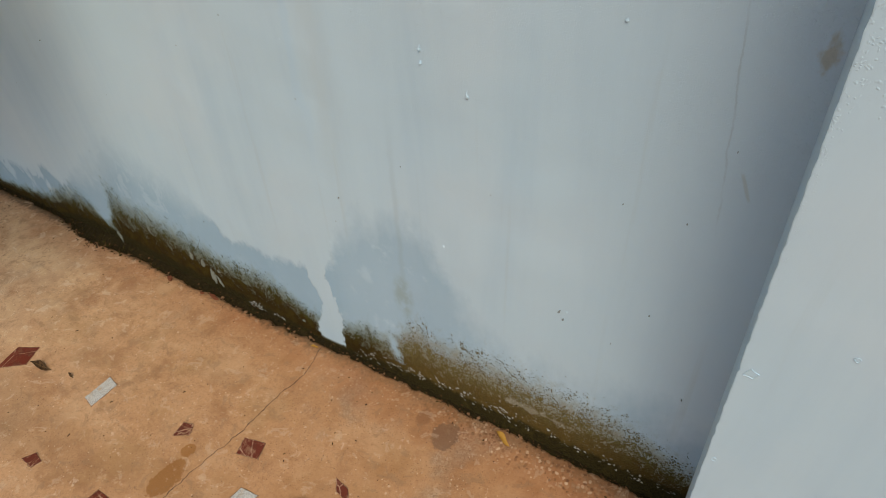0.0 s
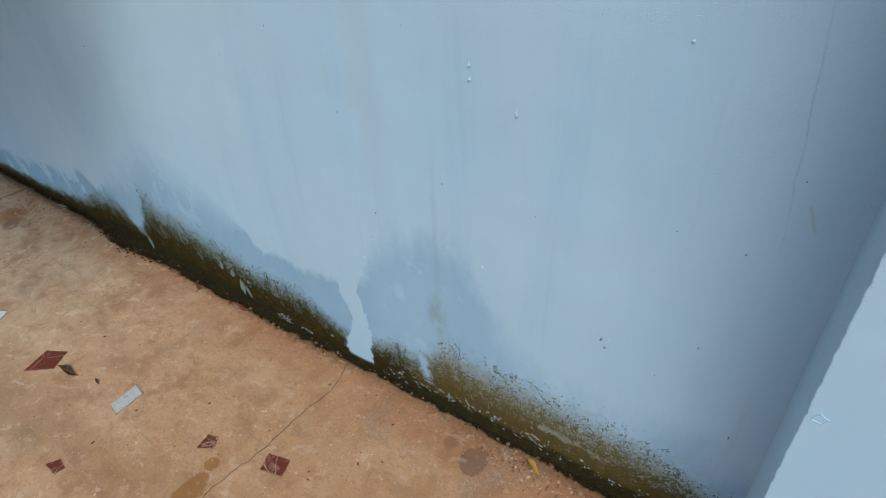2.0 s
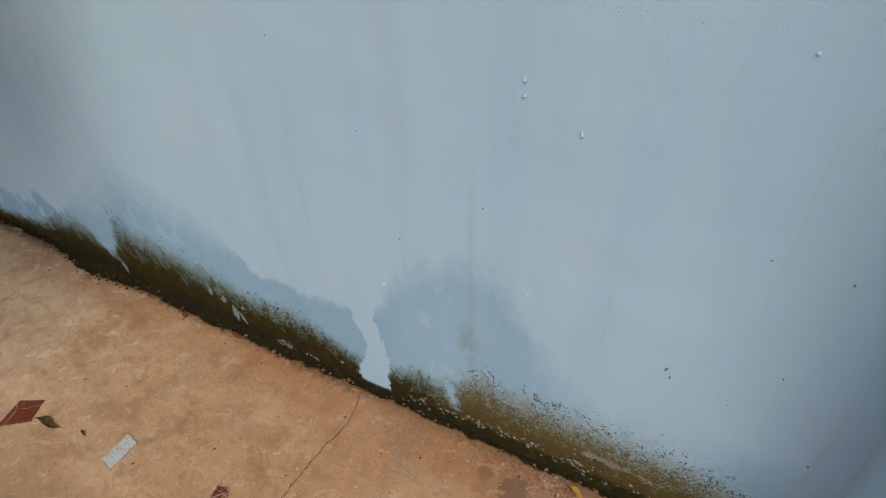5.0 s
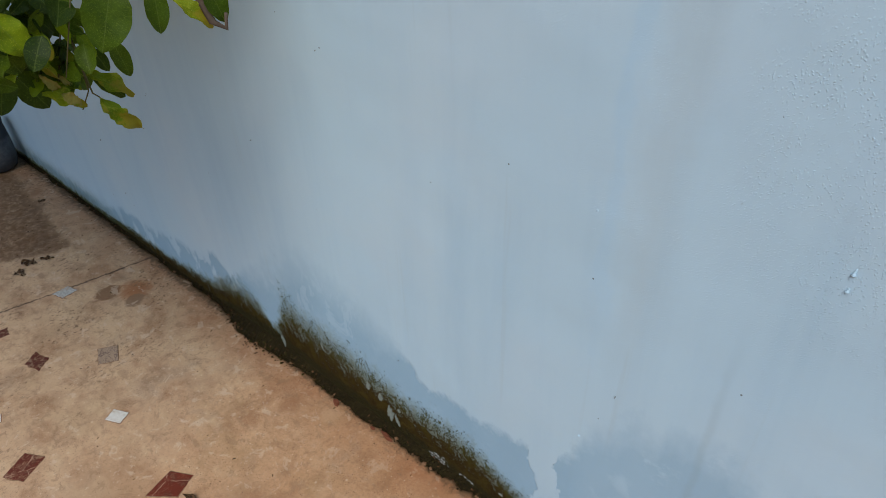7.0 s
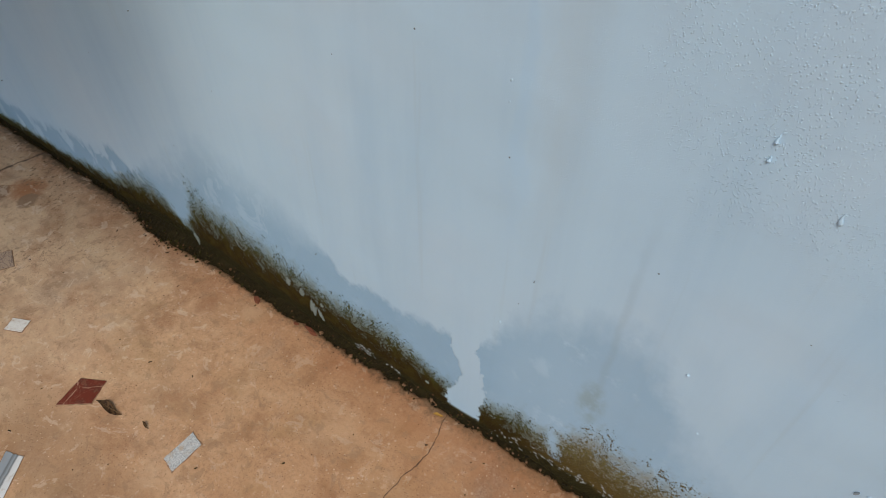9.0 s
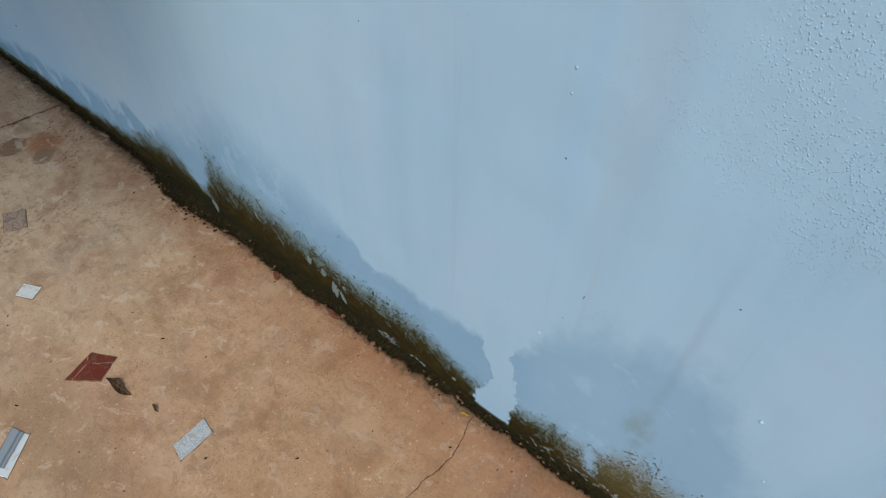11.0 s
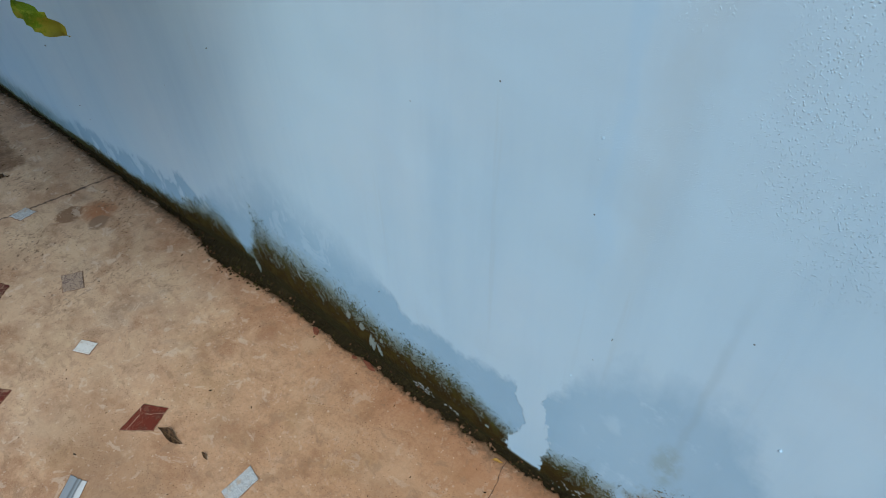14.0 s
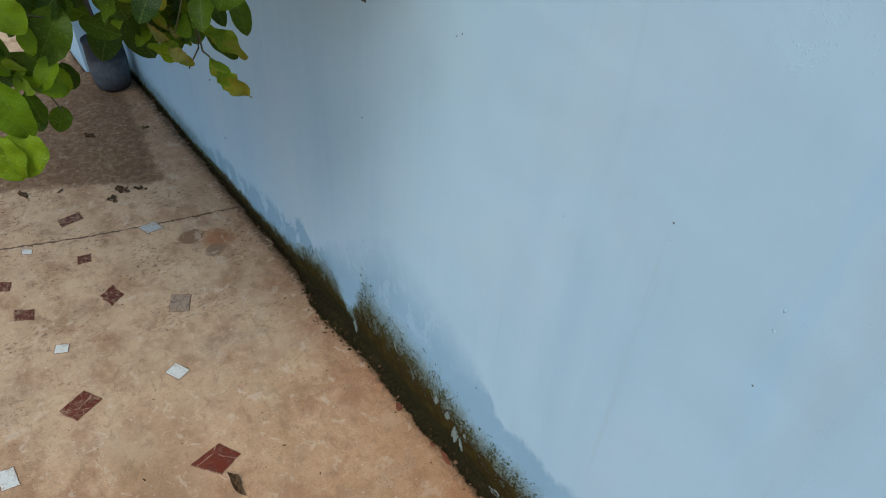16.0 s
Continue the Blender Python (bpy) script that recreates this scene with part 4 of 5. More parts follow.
# ---- tile fragments set in the floor ----
def fragment(material, x, y, a, ta, b, tb, skew=0.0, axis=None):
    """A broken tile set flush: its two diagonals by length and direction."""
    da = Vector((math.cos(radians(ta)), math.sin(radians(ta)))) * a / 2
    db = Vector((math.cos(radians(tb)), math.sin(radians(tb)))) * b / 2
    turn = math.atan2(da.y, da.x) - math.pi / 2 if axis is None else radians(axis)
    rng = random.Random(int(x * 1000) + int(y * 777))
    shift = da * skew
    corners = [-da, shift - db, da, shift + db]
    ring = []
    for p, q in zip(corners, corners[1:] + corners[:1]):
        ring.append(p)
        for f in (0.12, 0.26, 0.42, 0.58, 0.73, 0.88):
            m = p.lerp(q, f + rng.uniform(-0.05, 0.05))
            ring.append(m * (1 + rng.uniform(-0.040, 0.018) * (3.0 if x < -1.7 else 1.0)))
    rot = Matrix.Rotation(-turn, 2)
    ring = [rot @ p for p in ring]
    area = sum(p.x * q.y - q.x * p.y for p, q in zip(ring, ring[1:] + ring[:1]))
    if area < 0:
        ring.reverse()
    bm = bmesh.new()
    low = [bm.verts.new((p.x, p.y, -0.006)) for p in ring]
    mid = [bm.verts.new((p.x, p.y, 0.0012)) for p in ring]
    top = [bm.verts.new((p.x * 0.97, p.y * 0.97, 0.0022)) for p in ring]
    n = len(ring)
    for u, w in ((low, mid), (mid, top)):
        for i in range(n):
            bm.faces.new((u[i], u[(i + 1) % n], w[(i + 1) % n], w[i]))
    bm.faces.new(top)
    bed = [bm.verts.new((p.x + p.normalized().x * rng.uniform(0.0003, 0.0045), p.y + p.normalized().y * rng.uniform(0.0003, 0.0045), 0.0007)) for p in ring]
    for i in range(n):
        bm.faces.new((mid[i], mid[(i + 1) % n], bed[(i + 1) % n], bed[i])).material_index = 1
    ob = part("tile_fragment", bm, material, pavement)
    ob.data.materials.append(JOINT)
    ob.matrix_basis = pose(x, y, 0, 0, 0, math.degrees(turn))
    return ob


fragment(RED, -1.009, -0.546, 0.131, 70, 0.097, -17, 0.16)
fragment(RED, -1.399, -0.792, 0.113, 78, 0.108, -23)
fragment(RED, -1.818, -0.591, 0.076, 62, 0.112, -16)
fragment(RED, -2.346, -0.601, 0.092, 66, 0.106, -46)
fragment(RED, -2.069, -0.619, 0.066, 33, 0.064, -54)
fragment(RED, -1.880, -0.849, 0.095, 28, 0.066, -69)
fragment(RED, -2.066, -0.880, 0.075, 20, 0.060, -70)
fragment(WHITE, -1.366, -0.525, 0.071, 62, 0.072, -11)
fragment(WHITE, -1.657, -0.785, 0.055, 25, 0.052, -71)
fragment(WHITE, -2.229, -0.779, 0.060, 24, 0.036, -76, 0.3)
fragment(WHITE, -1.263, -1.001, 0.085, 32, 0.068, -32)
fragment(FADED, -1.652, -0.415, 0.114, 11, 0.097, -66)
fragment(GREY, -2.125, -0.362, 0.095, 55, 0.075, -40)
fragment(GREY, -0.652, -0.496, 0.092, 59, 0.109, -66)
fragment(STRIPED, -0.957, -0.789, 0.131, -32, 0.105, -84, 0.0, 32)
fragment(RED, -0.107, -0.409, 0.081, 52, 0.087, -22)
fragment(RED, -0.320, -0.464, 0.062, 66, 0.051, -23, 0.3)
fragment(RED, -0.620, -0.744, 0.061, 22, 0.046, -51, 0.2)
fragment(RED, -0.355, -0.724, 0.062, 35, 0.055, -40)
fragment(GREY, -0.022, -0.528, 0.078, 40, 0.062, -40)
fragment(RED, 0.192, -0.380, 0.085, -30, 0.030, 40)


# ---- flakes and runs of paint on the wall ----
def flake(x, z, w, h, seed, out=0.0):
    rng = random.Random(seed)
    bm = bmesh.new()
    n = 22
    ring = []
    for i in range(n):
        a = 2 * math.pi * i / n
        r = max(0.25, 0.9 + 1.1 * noise.noise((2.3 * math.cos(a), 2.3 * math.sin(a), seed * 3.7)) + rng.uniform(-0.2, 0.2))
        ring.append((w / 2 * math.cos(a) * r, h / 2 * math.sin(a) * r))
    back = [bm.verts.new((p, 0.004, q)) for p, q in ring]
    front = [bm.verts.new((p * 0.96, -0.002 - out * rng.random(), q * 0.96)) for p, q in ring]
    c = bm.verts.new((0, -0.0035 - out, 0))
    for i in range(n):
        j = (i + 1) % n
        bm.faces.new((back[i], back[j], front[j], front[i]))
        bm.faces.new((front[i], front[j], c))
    ob = part("paint_flake", bm, FLAKE, wall_north)
    ob.matrix_basis = pose(x, 0, z, 0, rng.uniform(-25, 25), 0)


for i, (x, z, w, h) in enumerate(((-1.183, 0.048, 0.017, 0.044), (-0.750, 0.128, 0.020, 0.046), (-0.697, 0.114, 0.018, 0.034), (-0.660, 0.072, 0.026, 0.052),
                                  (-0.632, 0.055, 0.010, 0.036), (-0.95, 0.16, 0.008, 0.026), (-0.80, 0.17, 0.012, 0.014), (-0.70, 0.155, 0.012, 0.010),
                                  (-0.62, 0.11, 0.010, 0.014), (-0.76, 0.15, 0.010, 0.012), (-0.25, 0.06, 0.010, 0.008))):
    flake(x, z, w, h, i)


def paint_run(x, z, length, seed):
    """A hardened drop of paint: a thin tail that ends in a bead."""
    rng = random.Random(seed)
    pts = [(x + rng.uniform(-0.001, 0.001), 0.001 - 0.0016 * (i / 5), z + length * (1 - i / 5)) for i in range(6)]
    part("paint_run", tube(pts, [0.0008, 0.0012, 0.0015, 0.0022, 0.0036, 0.0020], 7), PLAIN_WALL, wall_north, smooth=True)


for i, (x, z, n) in enumerate(((0.267, 1.066, 0.012), (0.268, 1.04, 0.008), (0.368, 0.992, 0.022), (-0.088, 1.02, 0.02), (-0.087, 0.985, 0.014), (0.358, 0.463, 0.012),
                               (0.409, 0.482, 0.012), (0.484, 0.522, 0.016), (0.644, 1.183, 0.008), (0.61, 0.54, 0.01), (0.30, 0.60, 0.008), (-0.06, 0.47, 0.006))):
    paint_run(x, z, n, i)

PIT = plain("bare_plaster", (0.14, 0.18, 0.20), (0.32, 0.38, 0.40), 160)


def pit(x, y, z, w, h, seed, owner, tilt=0):
    """A small knock in the paint with grey plaster showing."""
    rng = random.Random(seed + 50)
    bm = bmesh.new()
    n = 7
    w, h = 0.65 * w, 0.65 * h
    ring = [bm.verts.new((w / 2 * math.cos(2 * math.pi * i / n) * rng.uniform(0.5, 1.2), 0.0, h / 2 * math.sin(2 * math.pi * i / n) * rng.uniform(0.5, 1.2))) for i in range(n)]
    deep = [bm.verts.new((v.co.x * 0.8, 0.004, v.co.z * 0.8)) for v in ring]
    for i in range(n):
        j = (i + 1) % n
        bm.faces.new((ring[i], ring[j], deep[j], deep[i]))
    bm.faces.new(ring)
    ob = part("chip_mark", bm, PIT, owner)
    ob.matrix_basis = pose(x, y - 0.0042, z, 0, tilt, 0)


for i, (x, z, w, h, tilt) in enumerate(((0.0, 0.639, 0.004, 0.007, 0), (0.594, 0.538, 0.009, 0.020, 20), (0.604, 0.518, 0.006, 0.016, 12), (0.843, 1.017, 0.003, 0.004, 0), (0.777, 0.62, 0.005, 0.004, 0),
                                        (0.715, 0.501, 0.004, 0.004, 0), (0.883, 0.413, 0.005, 0.008, -20), (0.687, 0.863, 0.004, 0.003, 0), (-2.15, 0.277, 0.010, 0.008, 20), (-1.09, 0.84, 0.004, 0.005, 0),
                                        (-2.2, 0.50, 0.010, 0.010, 30), (-0.757, 1.146, 0.004, 0.005, 0), (0.80, 0.86, 0.005, 0.004, 0), (-0.60, 0.337, 0.006, 0.004, 10))):
    pit(x, 0, z, w, h, i, wall_north, tilt)


def knock(x, z, w, seed):
    """A bruised spot on the pier: a ragged scab of paint with a lifted rim."""
    rng = random.Random(seed)
    bm = bmesh.new()
    n = 9
    rings = []
    edge = [rng.uniform(0.65, 1.2) for _ in range(n)]
    for r, out in ((1.0, 0.003), (0.97, -0.0011), (0.90, -0.0012), (0.82, -0.0003), (0.2, -0.0006)):
        rings.append([bm.verts.new((w / 2 * r * math.cos(6.2832 * i / n) * edge[i], out, w / 2 * r * math.sin(6.2832 * i / n) * edge[i])) for i in range(n)])
    for a, b in zip(rings, rings[1:]):
        for i in range(n):
            bm.faces.new((a[i], a[(i + 1) % n], b[(i + 1) % n], b[i]))
    bm.faces.new(rings[-1])
    ob = part("knock_mark", bm, PLAIN_WALL, pier_right)
    ob.matrix_basis = pose(x, -STEP, z, 0, 20, 0)


knock(0.960, 0.830, 0.020, 8)
knock(0.962, 0.612, 0.010, 4)
knock(1.06, 0.92, 0.008, 5)


# ---- fallen leaves and crumbs ----
def leaf_bm(length, width, fold, curl, n=14, wave=0.0, seed=0, point=0.62, bend=0.0):
    """A leaf along +y from its stalk, folded on its midrib and curled to its tip, with a thin body."""
    rng = random.Random(seed)
    bm = bmesh.new()
    rows = []
    ph = rng.uniform(0, 6)
    for i in range(n + 1):
        f = i / n
        w = width / 2 * (math.sin(math.pi * f ** 0.9) ** point) + 0.0006
        a = curl * f
        y, z = (length * math.sin(a) / curl, -length * (1 - math.cos(a)) / curl) if abs(curl) > 1e-3 else (length * f, 0)
        row = []
        for s in (-1, -0.5, 0, 0.5, 1):
            lift = abs(s) * w * fold + wave * width * abs(s) * math.sin(ph + f * 13 + s * 2)
            row.append(bm.verts.new((bend * length * math.sin(6.283 * f) + s * w * (1 + 0.55 * wave * rng.uniform(-1, 1)), y, z + lift)))
        rows.append(row)
    for a, b in zip(rows, rows[1:]):
        for j in range(4):
            bm.faces.new((a[j], a[j + 1], b[j + 1], b[j]))
    return bm


def ground_leaf(name, x, y, turn, length, width, material, label, curl=0.5):
    ob = part(name, leaf_bm(length, width, 0.45, curl, 14, 0.12, int(x * 100), 1.25, -0.045), material, smooth=True)
    low = min(v.co.z for v in ob.data.vertices)
    ob.matrix_basis = pose(x, y, 0.001 - low, 0, 0, turn)
    return tagged(ob, label, "leaf")


ground_leaf("fallen_leaf", -0.952, -0.538, -81, 0.090, 0.022, DRY, "curled dark brown dry leaf on the cement", 0.10)
ground_leaf("fallen_leaf", -0.80, -0.505, -95, 0.028, 0.006, DRY, "narrow scrap of dry leaf on the cement")
ground_leaf("fallen_leaf", 0.462, -0.03, -110, 0.06, 0.016, ORANGE, "withered orange leaf at the wall foot")
ground_leaf("fallen_leaf", -0.20, -0.045, -60, 0.03, 0.008, ORANGE, "small withered leaf at the wall foot")


def husk(x, y, turn, length, width):
    """A dry leaf curled up into a boat."""
    bm = leaf_bm(length, width, 0.0, 0.12, 18, 0.06, 3, 0.8)
    for v in bm.verts:
        v.co.z += 9.0 * v.co.x ** 2 + 0.002 * noise.noise((v.co.x * 60, v.co.y * 60, 4))
    bmesh.ops.solidify(bm, geom=list(bm.faces), thickness=0.0012)
    bmesh.ops.recalc_face_normals(bm, faces=bm.faces)
    ob = part("curled_leaf", bm, plain("tan_dry_leaf", (0.44, 0.18, 0.055), (0.66, 0.38, 0.17), 45, 0.8), smooth=True)
    ob.matrix_basis = pose(x, y, 0.001 - min(v.co.z for v in ob.data.vertices), 0, 0, turn)
    tagged(ob, "tan dry leaf curled like a boat on the cement", "leaf")


husk(0.066, -0.556, -39, 0.165, 0.050)


def litter(x, y, turn, length, width, seed):
    """A dead leaf, crumpled and torn, lying flat on the floor."""
    rng = random.Random(seed)
    bm = leaf_bm(length, width, 0.1, 0.15, 12, 0.5, seed, 0.8)
    for v in bm.verts:
        v.co.z = 0.35 * v.co.z + 0.10 * width * noise.noise((v.co.x * 90, v.co.y * 90, seed))
        v.co.x += 0.25 * width * noise.noise((v.co.y * 70, seed, 3))
    torn = [f for f in bm.faces if rng.random() < 0.22]
    bmesh.ops.delete(bm, geom=torn, context="FACES")
    ob = part("fallen_leaf", bm, DRY, smooth=True)
    low = min(v.co.z for v in ob.data.vertices)
    ob.matrix_basis = pose(x, y, 0.001 - low, 0, 0, turn)
    tagged(ob, "crumpled dark dead leaf trodden onto the cement", "leaf", "dead leaves round the pot")


for i, (x, y, turn, length, width) in enumerate(((-2.47, -0.395, -60, 0.075, 0.040), (-2.43, -0.335, -35, 0.055, 0.026), (-2.395, -0.455, 20, 0.050, 0.030), (-2.655, -0.725, -75, 0.070, 0.024),
                                                 (-2.56, -0.60, 40, 0.035, 0.018), (-3.00, -0.39, -50, 0.060, 0.030), (-2.92, -0.15, 10, 0.040, 0.020), (-2.36, -0.43, 70, 0.030, 0.018))):
    litter(x, y, turn, length, width, 60 + i)


def chip(x, y, turn, length, width, seed):
    """A sharp broken bit of brick."""
    bm = bmesh.new()
    bmesh.ops.create_icosphere(bm, subdivisions=2, radius=0.5)
    for v in bm.verts:
        q = 1 + 0.5 * noise.noise(v.co * 2.3 + Vector((seed, 0, 0)))
        v.co = Vector((v.co.x * length * q, v.co.y * width * q, max(-0.30, min(0.32, v.co.z)) * width * 0.8 * q))
    ob = part("brick_chip", bm, CHIP)
    ob.matrix_basis = pose(x, y, -min(v.co.z for v in ob.data.vertices) - 0.001, 0, 0, turn)
    tagged(ob, "small broken chip of red brick at the wall foot", "brick chip", "brick chips at the wall foot")


chip(-0.868, -0.046, -20, 0.034, 0.016, 2)
chip(-0.652, -0.034, -12, 0.050, 0.014, 5)
chip(-0.705, -0.040, 15, 0.018, 0.010, 7)


def crumbs():
    rng = random.Random(9)
    bm = bmesh.new()
    for _ in range(620):
        x, y = rng.uniform(-3.4, 0.9) if rng.random() < 0.65 else rng.gauss(-2.7, 0.35), -0.05 - 1.2 * rng.random() ** 1.3
        r = rng.choice((0.0006, 0.0008, 0.0010, 0.0013, 0.0018))
        c = Vector((x, y, r * 0.3))
        s = rng.uniform(1, 3)
        t = rng.uniform(0, 3.14)
        ax, ay = Vector((math.cos(t), math.sin(t), 0)) * r * s, Vector((-math.sin(t), math.cos(t), 0)) * r
        vs = [bm.verts.new(c + q) for q in (ax - ay, ax + ay, -ax + ay, -ax - ay, Vector((0, 0, r)))]
        for i in range(4):
            bm.faces.new((vs[i], vs[(i + 1) % 4], vs[4]))
    return bm


tagged(part("floor_crumbs", crumbs(), MOSS), "dark soil crumbs and bits of twig scattered on the cement", "debris", kind="stuff")

# ---- pot ----
pot = tagged(new("plant_pot"), "dusty black plastic plant pot standing by the wall", "plant pot")
pot.location = (-3.45, -0.125, 0)
part("body", lathe([(0.050, 0.0), (0.064, 0.004), (0.080, 0.016), (0.090, 0.045), (0.095, 0.09), (0.096, 0.15), (0.092, 0.235), (0.092, 0.262), (0.090, 0.266), (0.087, 0.258), (0.085, 0.235), (0.02, 0.22)]), POT, pot, "black plastic body with a band of grey dust", smooth=True)
part("rim", lathe([(0.0915, 0.252), (0.095, 0.253), (0.097, 0.266), (0.095, 0.271), (0.090, 0.271), (0.087, 0.266)]), POT, pot, smooth=True)
part("soil", lathe([(0.02, 0.225), (0.0855, 0.227), (0.06, 0.236), (0.01, 0.24)]), SOIL, pot)

# ---- lemon tree ----
tree = tagged(new("lemon_tree"), "lemon tree rooted in the pot, green and yellowing leaves hanging low", "tree")
tree.location = (0, 0, 0)
part("trunk", tube([(-3.43, -0.138, 0.205), (-3.46, -0.16, 0.6), (-3.40, -0.25, 1.1), (-3.25, -0.40, 1.6), (-3.0, -0.55, 2.0)], [0.024, 0.021, 0.019, 0.017, 0.015], 10), BARK, tree, smooth=True)
BOUGHS = ([(-3.0, -0.55, 2.0), (-2.4, -0.62, 2.25), (-1.7, -0.60, 2.2), (-1.2, -0.50, 1.95), (-0.93, -0.42, 1.6), (-0.875, -0.40, 1.4)],
         [(-3.0, -0.55, 2.0), (-2.5, -0.95, 2.2), (-1.8, -1.05, 2.1), (-1.25, -0.95, 1.8), (-1.0, -0.80, 1.5), (-0.93, -0.72, 1.32)],
         [(-2.4, -0.62, 2.25), (-2.2, -0.40, 1.95), (-1.95, -0.30, 1.65), (-1.75, -0.28, 1.45)],
         [(-1.7, -0.60, 2.2), (-1.6, -0.42, 1.95), (-1.45, -0.32, 1.7), (-1.35, -0.30, 1.5)],
         [(-3.25, -0.40, 1.6), (-2.9, -0.9, 1.9), (-2.4, -1.3, 2.0), (-1.9, -1.5, 1.9)],
         [(-1.2, -0.50, 1.95), (-0.95, -0.35, 1.7), (-0.80, -0.26, 1.45), (-0.735, -0.225, 1.262), (-0.728, -0.205, 1.248), (-0.72, -0.205, 1.275)])
for pts in BOUGHS:
    n = len(pts)
    part("limb", tube(pts, [0.012 - 0.009 * i / (n - 1) for i in range(n)], 7), BARK, tree, smooth=True)
TWIGS = ([(-0.93, -0.42, 1.6), (-0.85, -0.39, 1.40), (-0.83, -0.40, 1.33), (-0.82, -0.455, 1.215)],
         [(-0.85, -0.39, 1.40), (-0.80, -0.37, 1.38), (-0.77, -0.355, 1.355)],
         [(-0.80, -0.37, 1.38), (-0.785, -0.32, 1.36), (-0.775, -0.292, 1.332)],
         [(-0.875, -0.40, 1.4), (-0.87, -0.41, 1.30), (-0.90, -0.43, 1.22), (-0.92, -0.445, 1.165)],
         [(-0.87, -0.41, 1.28), (-0.90, -0.40, 1.20), (-0.904, -0.402, 1.155), (-0.898, -0.425, 1.128)],
         [(-0.90, -0.40, 1.19), (-0.90, -0.398, 1.15), (-0.893, -0.391, 1.142)],
         [(-0.90, -0.43, 1.22), (-0.98, -0.47, 1.20), (-1.0, -0.485, 1.19), (-1.03, -0.47, 1.17)],
         [(-0.93, -0.72, 1.32), (-0.92, -0.68, 1.24), (-0.90, -0.63, 1.16), (-0.91, -0.612, 1.10)],
         [(-0.90, -0.63, 1.17), (-0.87, -0.66, 1.13), (-0.83, -0.672, 1.12)],
         [(-0.93, -0.72, 1.32), (-0.88, -0.68, 1.27), (-0.86, -0.60, 1.25)])
for pts in TWIGS:
    part("twig", tube(pts, [0.0020, 0.0016, 0.0013, 0.0010][:len(pts)], 6), TWIG, tree, smooth=True)


def leaf(p0, p1, width, facing, material, fold=0.18, curl=0.35, wave=0.0):
    """A leaf of the tree from its stalk end to its tip; facing: where its upper side looks."""
    a, b = Vector(p0), Vector(p1)
    y = (b - a).normalized()
    z = Vector(facing) - y * Vector(facing).dot(y)
    z.normalize()
    x = y.cross(z)
    ob = part("leaf", leaf_bm((b - a).length * 1.04, width, fold + 0.10, curl, wave=max(wave, 0.05), seed=int(a.x * 999 + a.z * 777), point=1.0 if wave > 0.19 else 0.62), material, tree, smooth=True)
    ob.matrix_basis = Matrix((x, y, z)).transposed().to_4x4()
    ob.matrix_basis.translation = a
    return ob


WITHERED = plain("withered_leaf", (0.14, 0.115, 0.018), (0.38, 0.34, 0.075), 130, 0.8)
EYEWARD = (0.9, -0.3, 0.35)
leaf((-0.905, -0.468, 1.205), (-0.888, -0.442, 1.160), 0.014, (0.8, -0.4, 0.4), WITHERED, 0.8, 1.2, 0.3)
leaf((-0.893, -0.450, 1.168), (-0.876, -0.425, 1.142), 0.020, (0.6, -0.4, 0.6), WITHERED, 0.6, 0.9, 0.3)
leaf((-0.912, -0.440, 1.196), (-0.902, -0.420, 1.158), 0.010, (0.8, -0.2, 0.5), WITHERED, 0.7, 0.8, 0.2)
leaf((-0.894, -0.391, 1.142), (-0.847, -0.352, 1.060), 0.032, (0.8, -0.5, 0.3), LEAF_SICK, 0.5, 1.0, 0.42)
leaf((-0.928, -0.386, 1.177), (-0.893, -0.325, 1.130), 0.034, (0.7, -0.2, 0.7), LEAF_SICK, 0.3, 0.5, 0.26)
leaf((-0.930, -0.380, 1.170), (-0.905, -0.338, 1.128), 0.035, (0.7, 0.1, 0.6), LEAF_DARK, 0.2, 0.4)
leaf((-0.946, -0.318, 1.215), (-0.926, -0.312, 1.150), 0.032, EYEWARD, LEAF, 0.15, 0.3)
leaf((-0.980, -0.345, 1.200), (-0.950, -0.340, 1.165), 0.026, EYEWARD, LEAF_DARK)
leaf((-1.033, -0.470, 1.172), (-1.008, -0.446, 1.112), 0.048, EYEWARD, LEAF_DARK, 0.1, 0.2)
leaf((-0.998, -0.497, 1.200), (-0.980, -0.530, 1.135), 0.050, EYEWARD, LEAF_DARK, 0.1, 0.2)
leaf((-0.950, -0.480, 1.235), (-0.921, -0.446, 1.168), 0.050, EYEWARD, LEAF, 0.12, 0.3)
leaf((-0.906, -0.475, 1.172), (-0.880, -0.415, 1.147), 0.030, (0.4, -0.5, 0.8), LEAF_SICK, 0.35, 0.6, 0.2)
leaf((-0.925, -0.440, 1.185), (-0.908, -0.408, 1.164), 0.026, (0.4, -0.2, 0.9), LEAF_SICK, 0.3, 0.4, 0.1)
leaf((-0.862, -0.578, 1.258), (-0.852, -0.628, 1.195), 0.056, (0.9, -0.2, 0.4), LEAF, 0.25, 0.25)
leaf((-0.895, -0.615, 1.162), (-0.905, -0.664, 1.190), 0.046, (0.6, -0.1, 0.8), LEAF, 0.15, 0.3)
leaf((-0.851, -0.602, 1.202), (-0.842, -0.636, 1.168), 0.030, (0.6, -0.3, 0.8), LEAF_BRIGHT, 0.3, 0.4, 0.06)
leaf((-0.855, -0.610, 1.190), (-0.850, -0.600, 1.150), 0.022, (0.8, -0.1, 0.5), LEAF_BRIGHT, 0.3, 0.4, 0.06)
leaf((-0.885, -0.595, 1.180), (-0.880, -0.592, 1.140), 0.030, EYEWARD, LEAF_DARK)
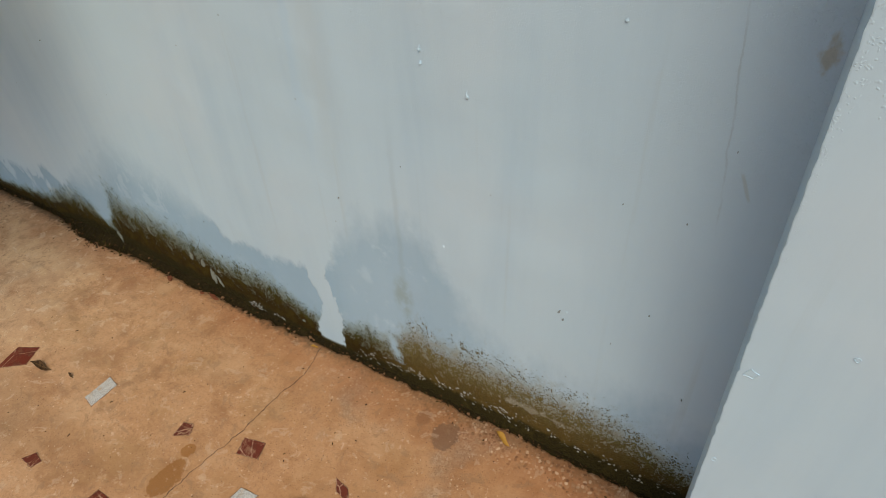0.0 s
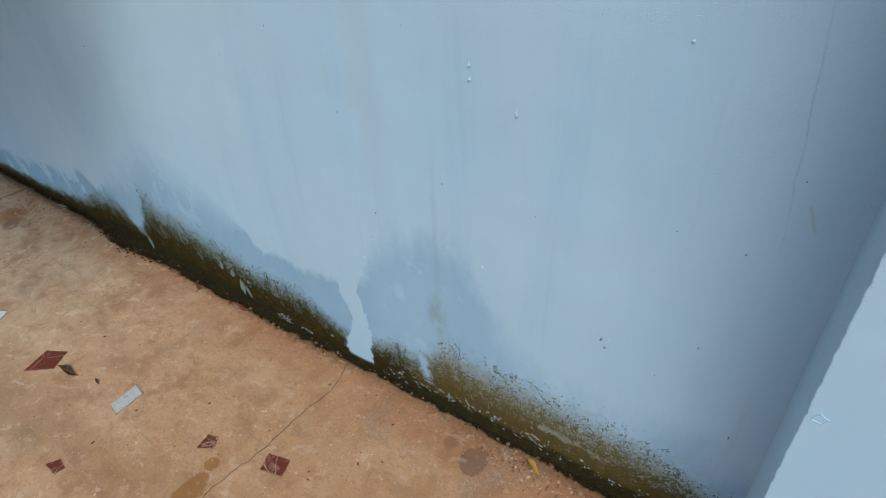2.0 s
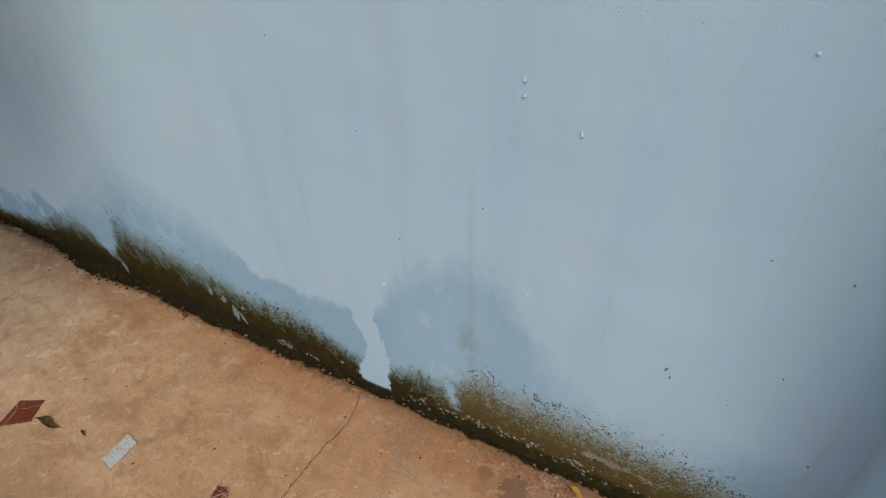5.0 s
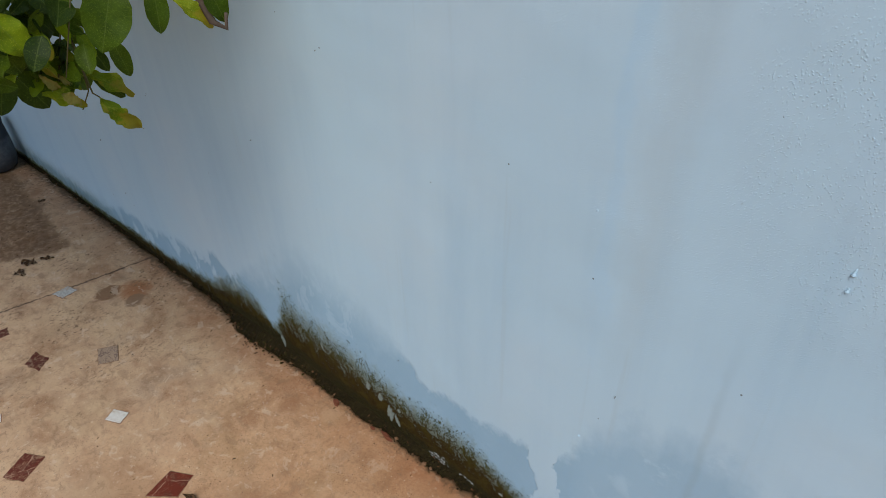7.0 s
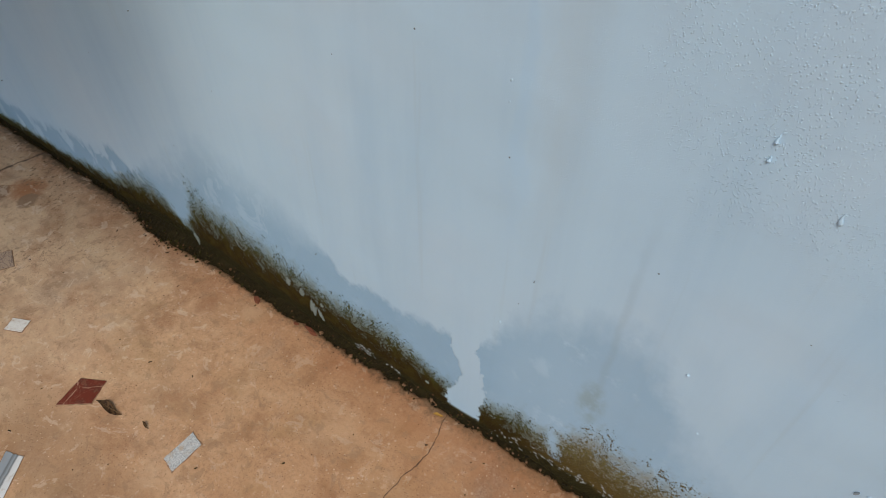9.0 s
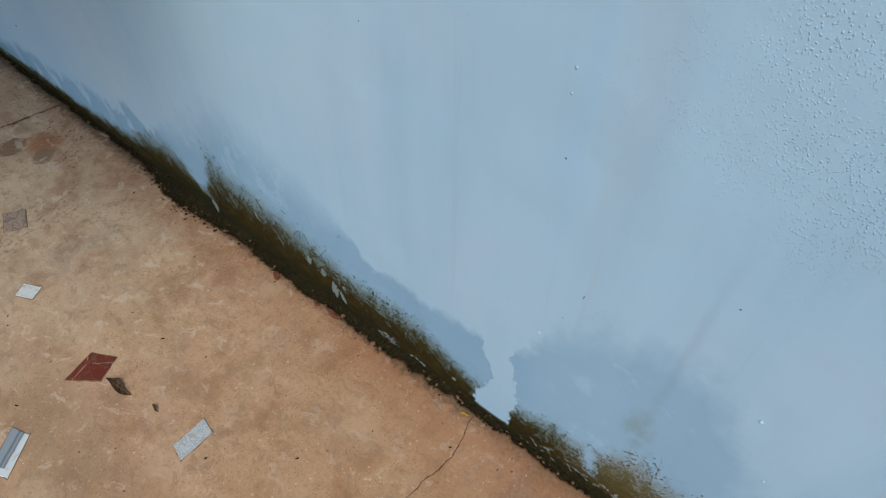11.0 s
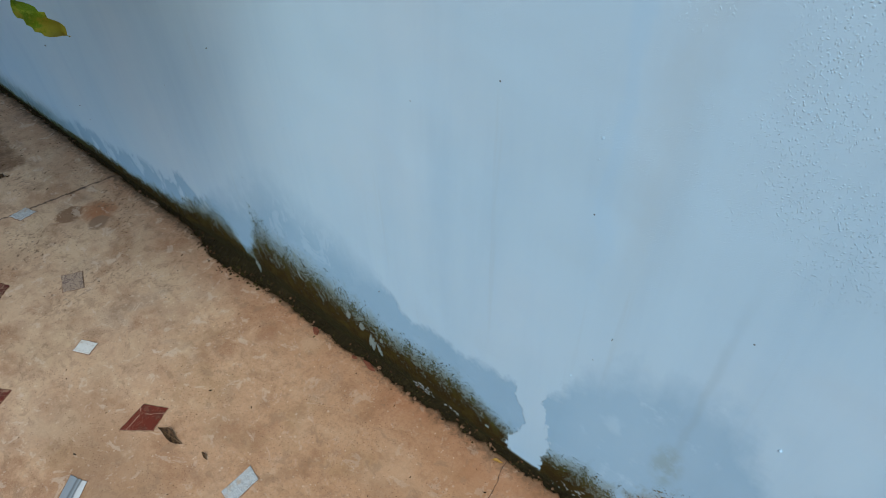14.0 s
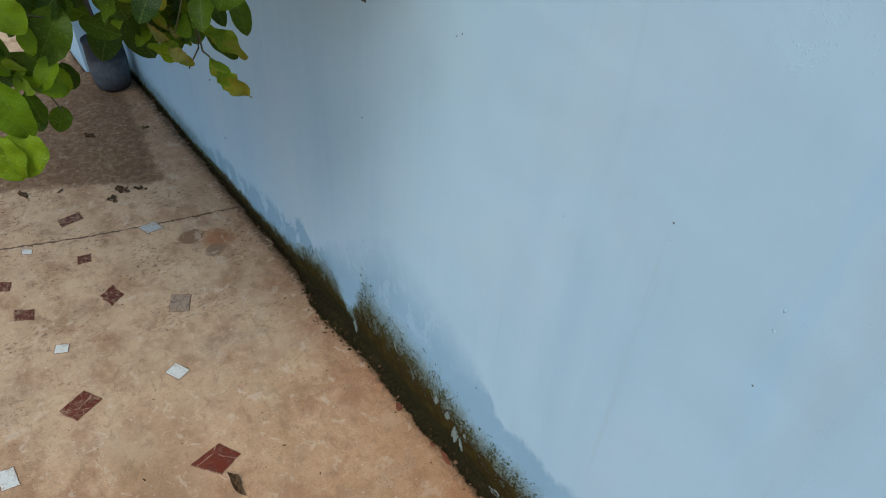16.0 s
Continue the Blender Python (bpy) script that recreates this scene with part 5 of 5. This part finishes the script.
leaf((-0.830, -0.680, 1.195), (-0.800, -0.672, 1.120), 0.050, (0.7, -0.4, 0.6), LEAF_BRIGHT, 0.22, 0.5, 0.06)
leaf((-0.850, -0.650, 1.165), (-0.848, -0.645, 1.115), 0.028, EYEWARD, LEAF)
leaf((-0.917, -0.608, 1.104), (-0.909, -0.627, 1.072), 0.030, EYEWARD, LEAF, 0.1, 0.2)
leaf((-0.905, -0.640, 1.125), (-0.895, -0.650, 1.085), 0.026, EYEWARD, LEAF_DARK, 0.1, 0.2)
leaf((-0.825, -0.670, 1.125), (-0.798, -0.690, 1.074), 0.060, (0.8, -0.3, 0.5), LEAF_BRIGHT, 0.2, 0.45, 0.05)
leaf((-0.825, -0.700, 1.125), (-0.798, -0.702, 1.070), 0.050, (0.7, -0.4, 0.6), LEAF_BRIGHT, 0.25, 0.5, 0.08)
leaf((-0.970, -0.600, 1.245), (-0.956, -0.530, 1.218), 0.052, (0.6, -0.3, 0.8), LEAF, 0.15, 0.3)
leaf((-0.835, -0.650, 1.290), (-0.815, -0.630, 1.250), 0.040, (0.6, -0.4, 0.7), LEAF_BRIGHT, 0.15, 0.3)
leaf((-0.845, -0.625, 1.250), (-0.835, -0.630, 1.215), 0.022, (0.5, -0.3, 0.8), LEAF_BRIGHT, 0.15, 0.3)
leaf((-0.768, -0.358, 1.350), (-0.750, -0.411, 1.262), 0.070, EYEWARD, LEAF, 0.1, 0.3)
leaf((-0.775, -0.292, 1.330), (-0.761, -0.306, 1.260), 0.036, EYEWARD, LEAF, 0.12, 0.3)
leaf((-0.765, -0.270, 1.310), (-0.724, -0.226, 1.262), 0.026, (0.5, -0.4, 0.8), LEAF_SICK, 0.3, 0.5, 0.15)
leaf((-0.735, -0.222, 1.330), (-0.718, -0.208, 1.262), 0.038, EYEWARD, LEAF, 0.12, 0.3)
leaf((-0.820, -0.520, 1.330), (-0.800, -0.500, 1.270), 0.050, EYEWARD, LEAF_BRIGHT, 0.12, 0.3)
leaf((-0.880, -0.520, 1.290), (-0.870, -0.500, 1.225), 0.050, EYEWARD, LEAF, 0.12, 0.3)

sprays = random.Random(12)


def spray(centre, spread, count, size, kinds):
    """More leaves round a twig's end, mostly facing outwards and down."""
    for _ in range(count):
        p = Vector(centre) + Vector(sprays.gauss(0, q) for q in spread)
        d = Vector((sprays.gauss(0.1, 0.5), sprays.gauss(0, 0.7), sprays.gauss(-0.7, 0.5))).normalized()
        n = size * sprays.uniform(0.6, 1.15)
        leaf(p, p + d * n, n * sprays.uniform(0.42, 0.68), (0.8 + sprays.gauss(0, 0.3), -0.3 + sprays.gauss(0, 0.4), 0.5 + sprays.gauss(0, 0.4)), sprays.choice(kinds), sprays.uniform(0.08, 0.3), sprays.uniform(0.1, 0.6), sprays.choice((0, 0, 0.05, 0.12)))


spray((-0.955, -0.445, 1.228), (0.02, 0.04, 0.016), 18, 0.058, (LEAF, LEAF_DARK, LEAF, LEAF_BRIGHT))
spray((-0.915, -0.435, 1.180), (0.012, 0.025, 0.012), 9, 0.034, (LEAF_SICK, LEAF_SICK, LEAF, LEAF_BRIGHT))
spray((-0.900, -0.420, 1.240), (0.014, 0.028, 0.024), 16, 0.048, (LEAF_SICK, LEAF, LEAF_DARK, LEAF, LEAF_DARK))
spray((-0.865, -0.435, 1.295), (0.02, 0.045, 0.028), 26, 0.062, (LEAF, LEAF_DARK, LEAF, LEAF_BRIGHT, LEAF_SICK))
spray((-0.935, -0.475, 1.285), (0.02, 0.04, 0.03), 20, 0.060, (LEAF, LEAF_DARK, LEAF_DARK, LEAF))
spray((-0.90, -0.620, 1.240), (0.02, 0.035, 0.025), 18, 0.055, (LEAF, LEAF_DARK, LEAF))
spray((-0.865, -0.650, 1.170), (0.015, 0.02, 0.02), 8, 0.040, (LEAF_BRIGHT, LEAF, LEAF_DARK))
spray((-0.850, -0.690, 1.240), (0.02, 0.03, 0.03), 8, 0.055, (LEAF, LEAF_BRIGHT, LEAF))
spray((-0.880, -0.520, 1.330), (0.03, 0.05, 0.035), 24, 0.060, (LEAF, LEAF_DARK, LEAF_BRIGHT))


def crown():
    """The leaves higher up: many, along the limbs."""
    rng = random.Random(21)
    bm = bmesh.new()
    for pts in BOUGHS:
        for a, b in zip(pts, pts[1:]):
            a, b = Vector(a), Vector(b)
            for _ in range(int((b - a).length * 2700)):
                p = a.lerp(b, rng.random()) + Vector((rng.gauss(0, 0.19), rng.gauss(0.05, 0.25), rng.gauss(0.03, 0.17)))
                if p.z < (1.46 if p.x > -1.25 else 1.24) or p.x > -0.72 or p.y > -0.06 or rng.random() < (p.x + 1.25) / 0.55:
                    continue
                y = Vector((rng.gauss(0, 1), rng.gauss(0, 1), -0.6 + rng.gauss(0, 0.5))).normalized()
                x = y.cross(Vector((rng.gauss(0, 0.5), rng.gauss(0, 0.5), 1))).normalized()
                z = x.cross(y)
                n, w = rng.uniform(0.05, 0.085), rng.uniform(0.028, 0.045)
                v = [bm.verts.new(p + q) for q in (Vector(), x * w * 0.42 + y * n * 0.28 + z * 0.005, x * w * 0.45 + y * n * 0.65 + z * 0.003, y * n - z * 0.008,
                                                   -x * w * 0.45 + y * n * 0.65 + z * 0.003, -x * w * 0.42 + y * n * 0.28 + z * 0.005, y * n * 0.5 - z * 0.003)]
                for i, j in ((0, 1), (1, 2), (2, 3), (3, 4), (4, 5), (5, 0)):
                    bm.faces.new((v[i], v[j], v[6]))
    return bm


tagged(part("crown", crown(), LEAF, tree), "dense green citrus leaves", kind="stuff")

# ---- beyond the tree ----
brick = tagged(part("brick", box(-0.11, 0.11, -0.055, 0.055, 0, 0.09, 0.004), BRICK), "orange clay brick lying on the floor", "brick")
brick.matrix_basis = pose(-4.3, -0.85, 0, 0, 0, 25)
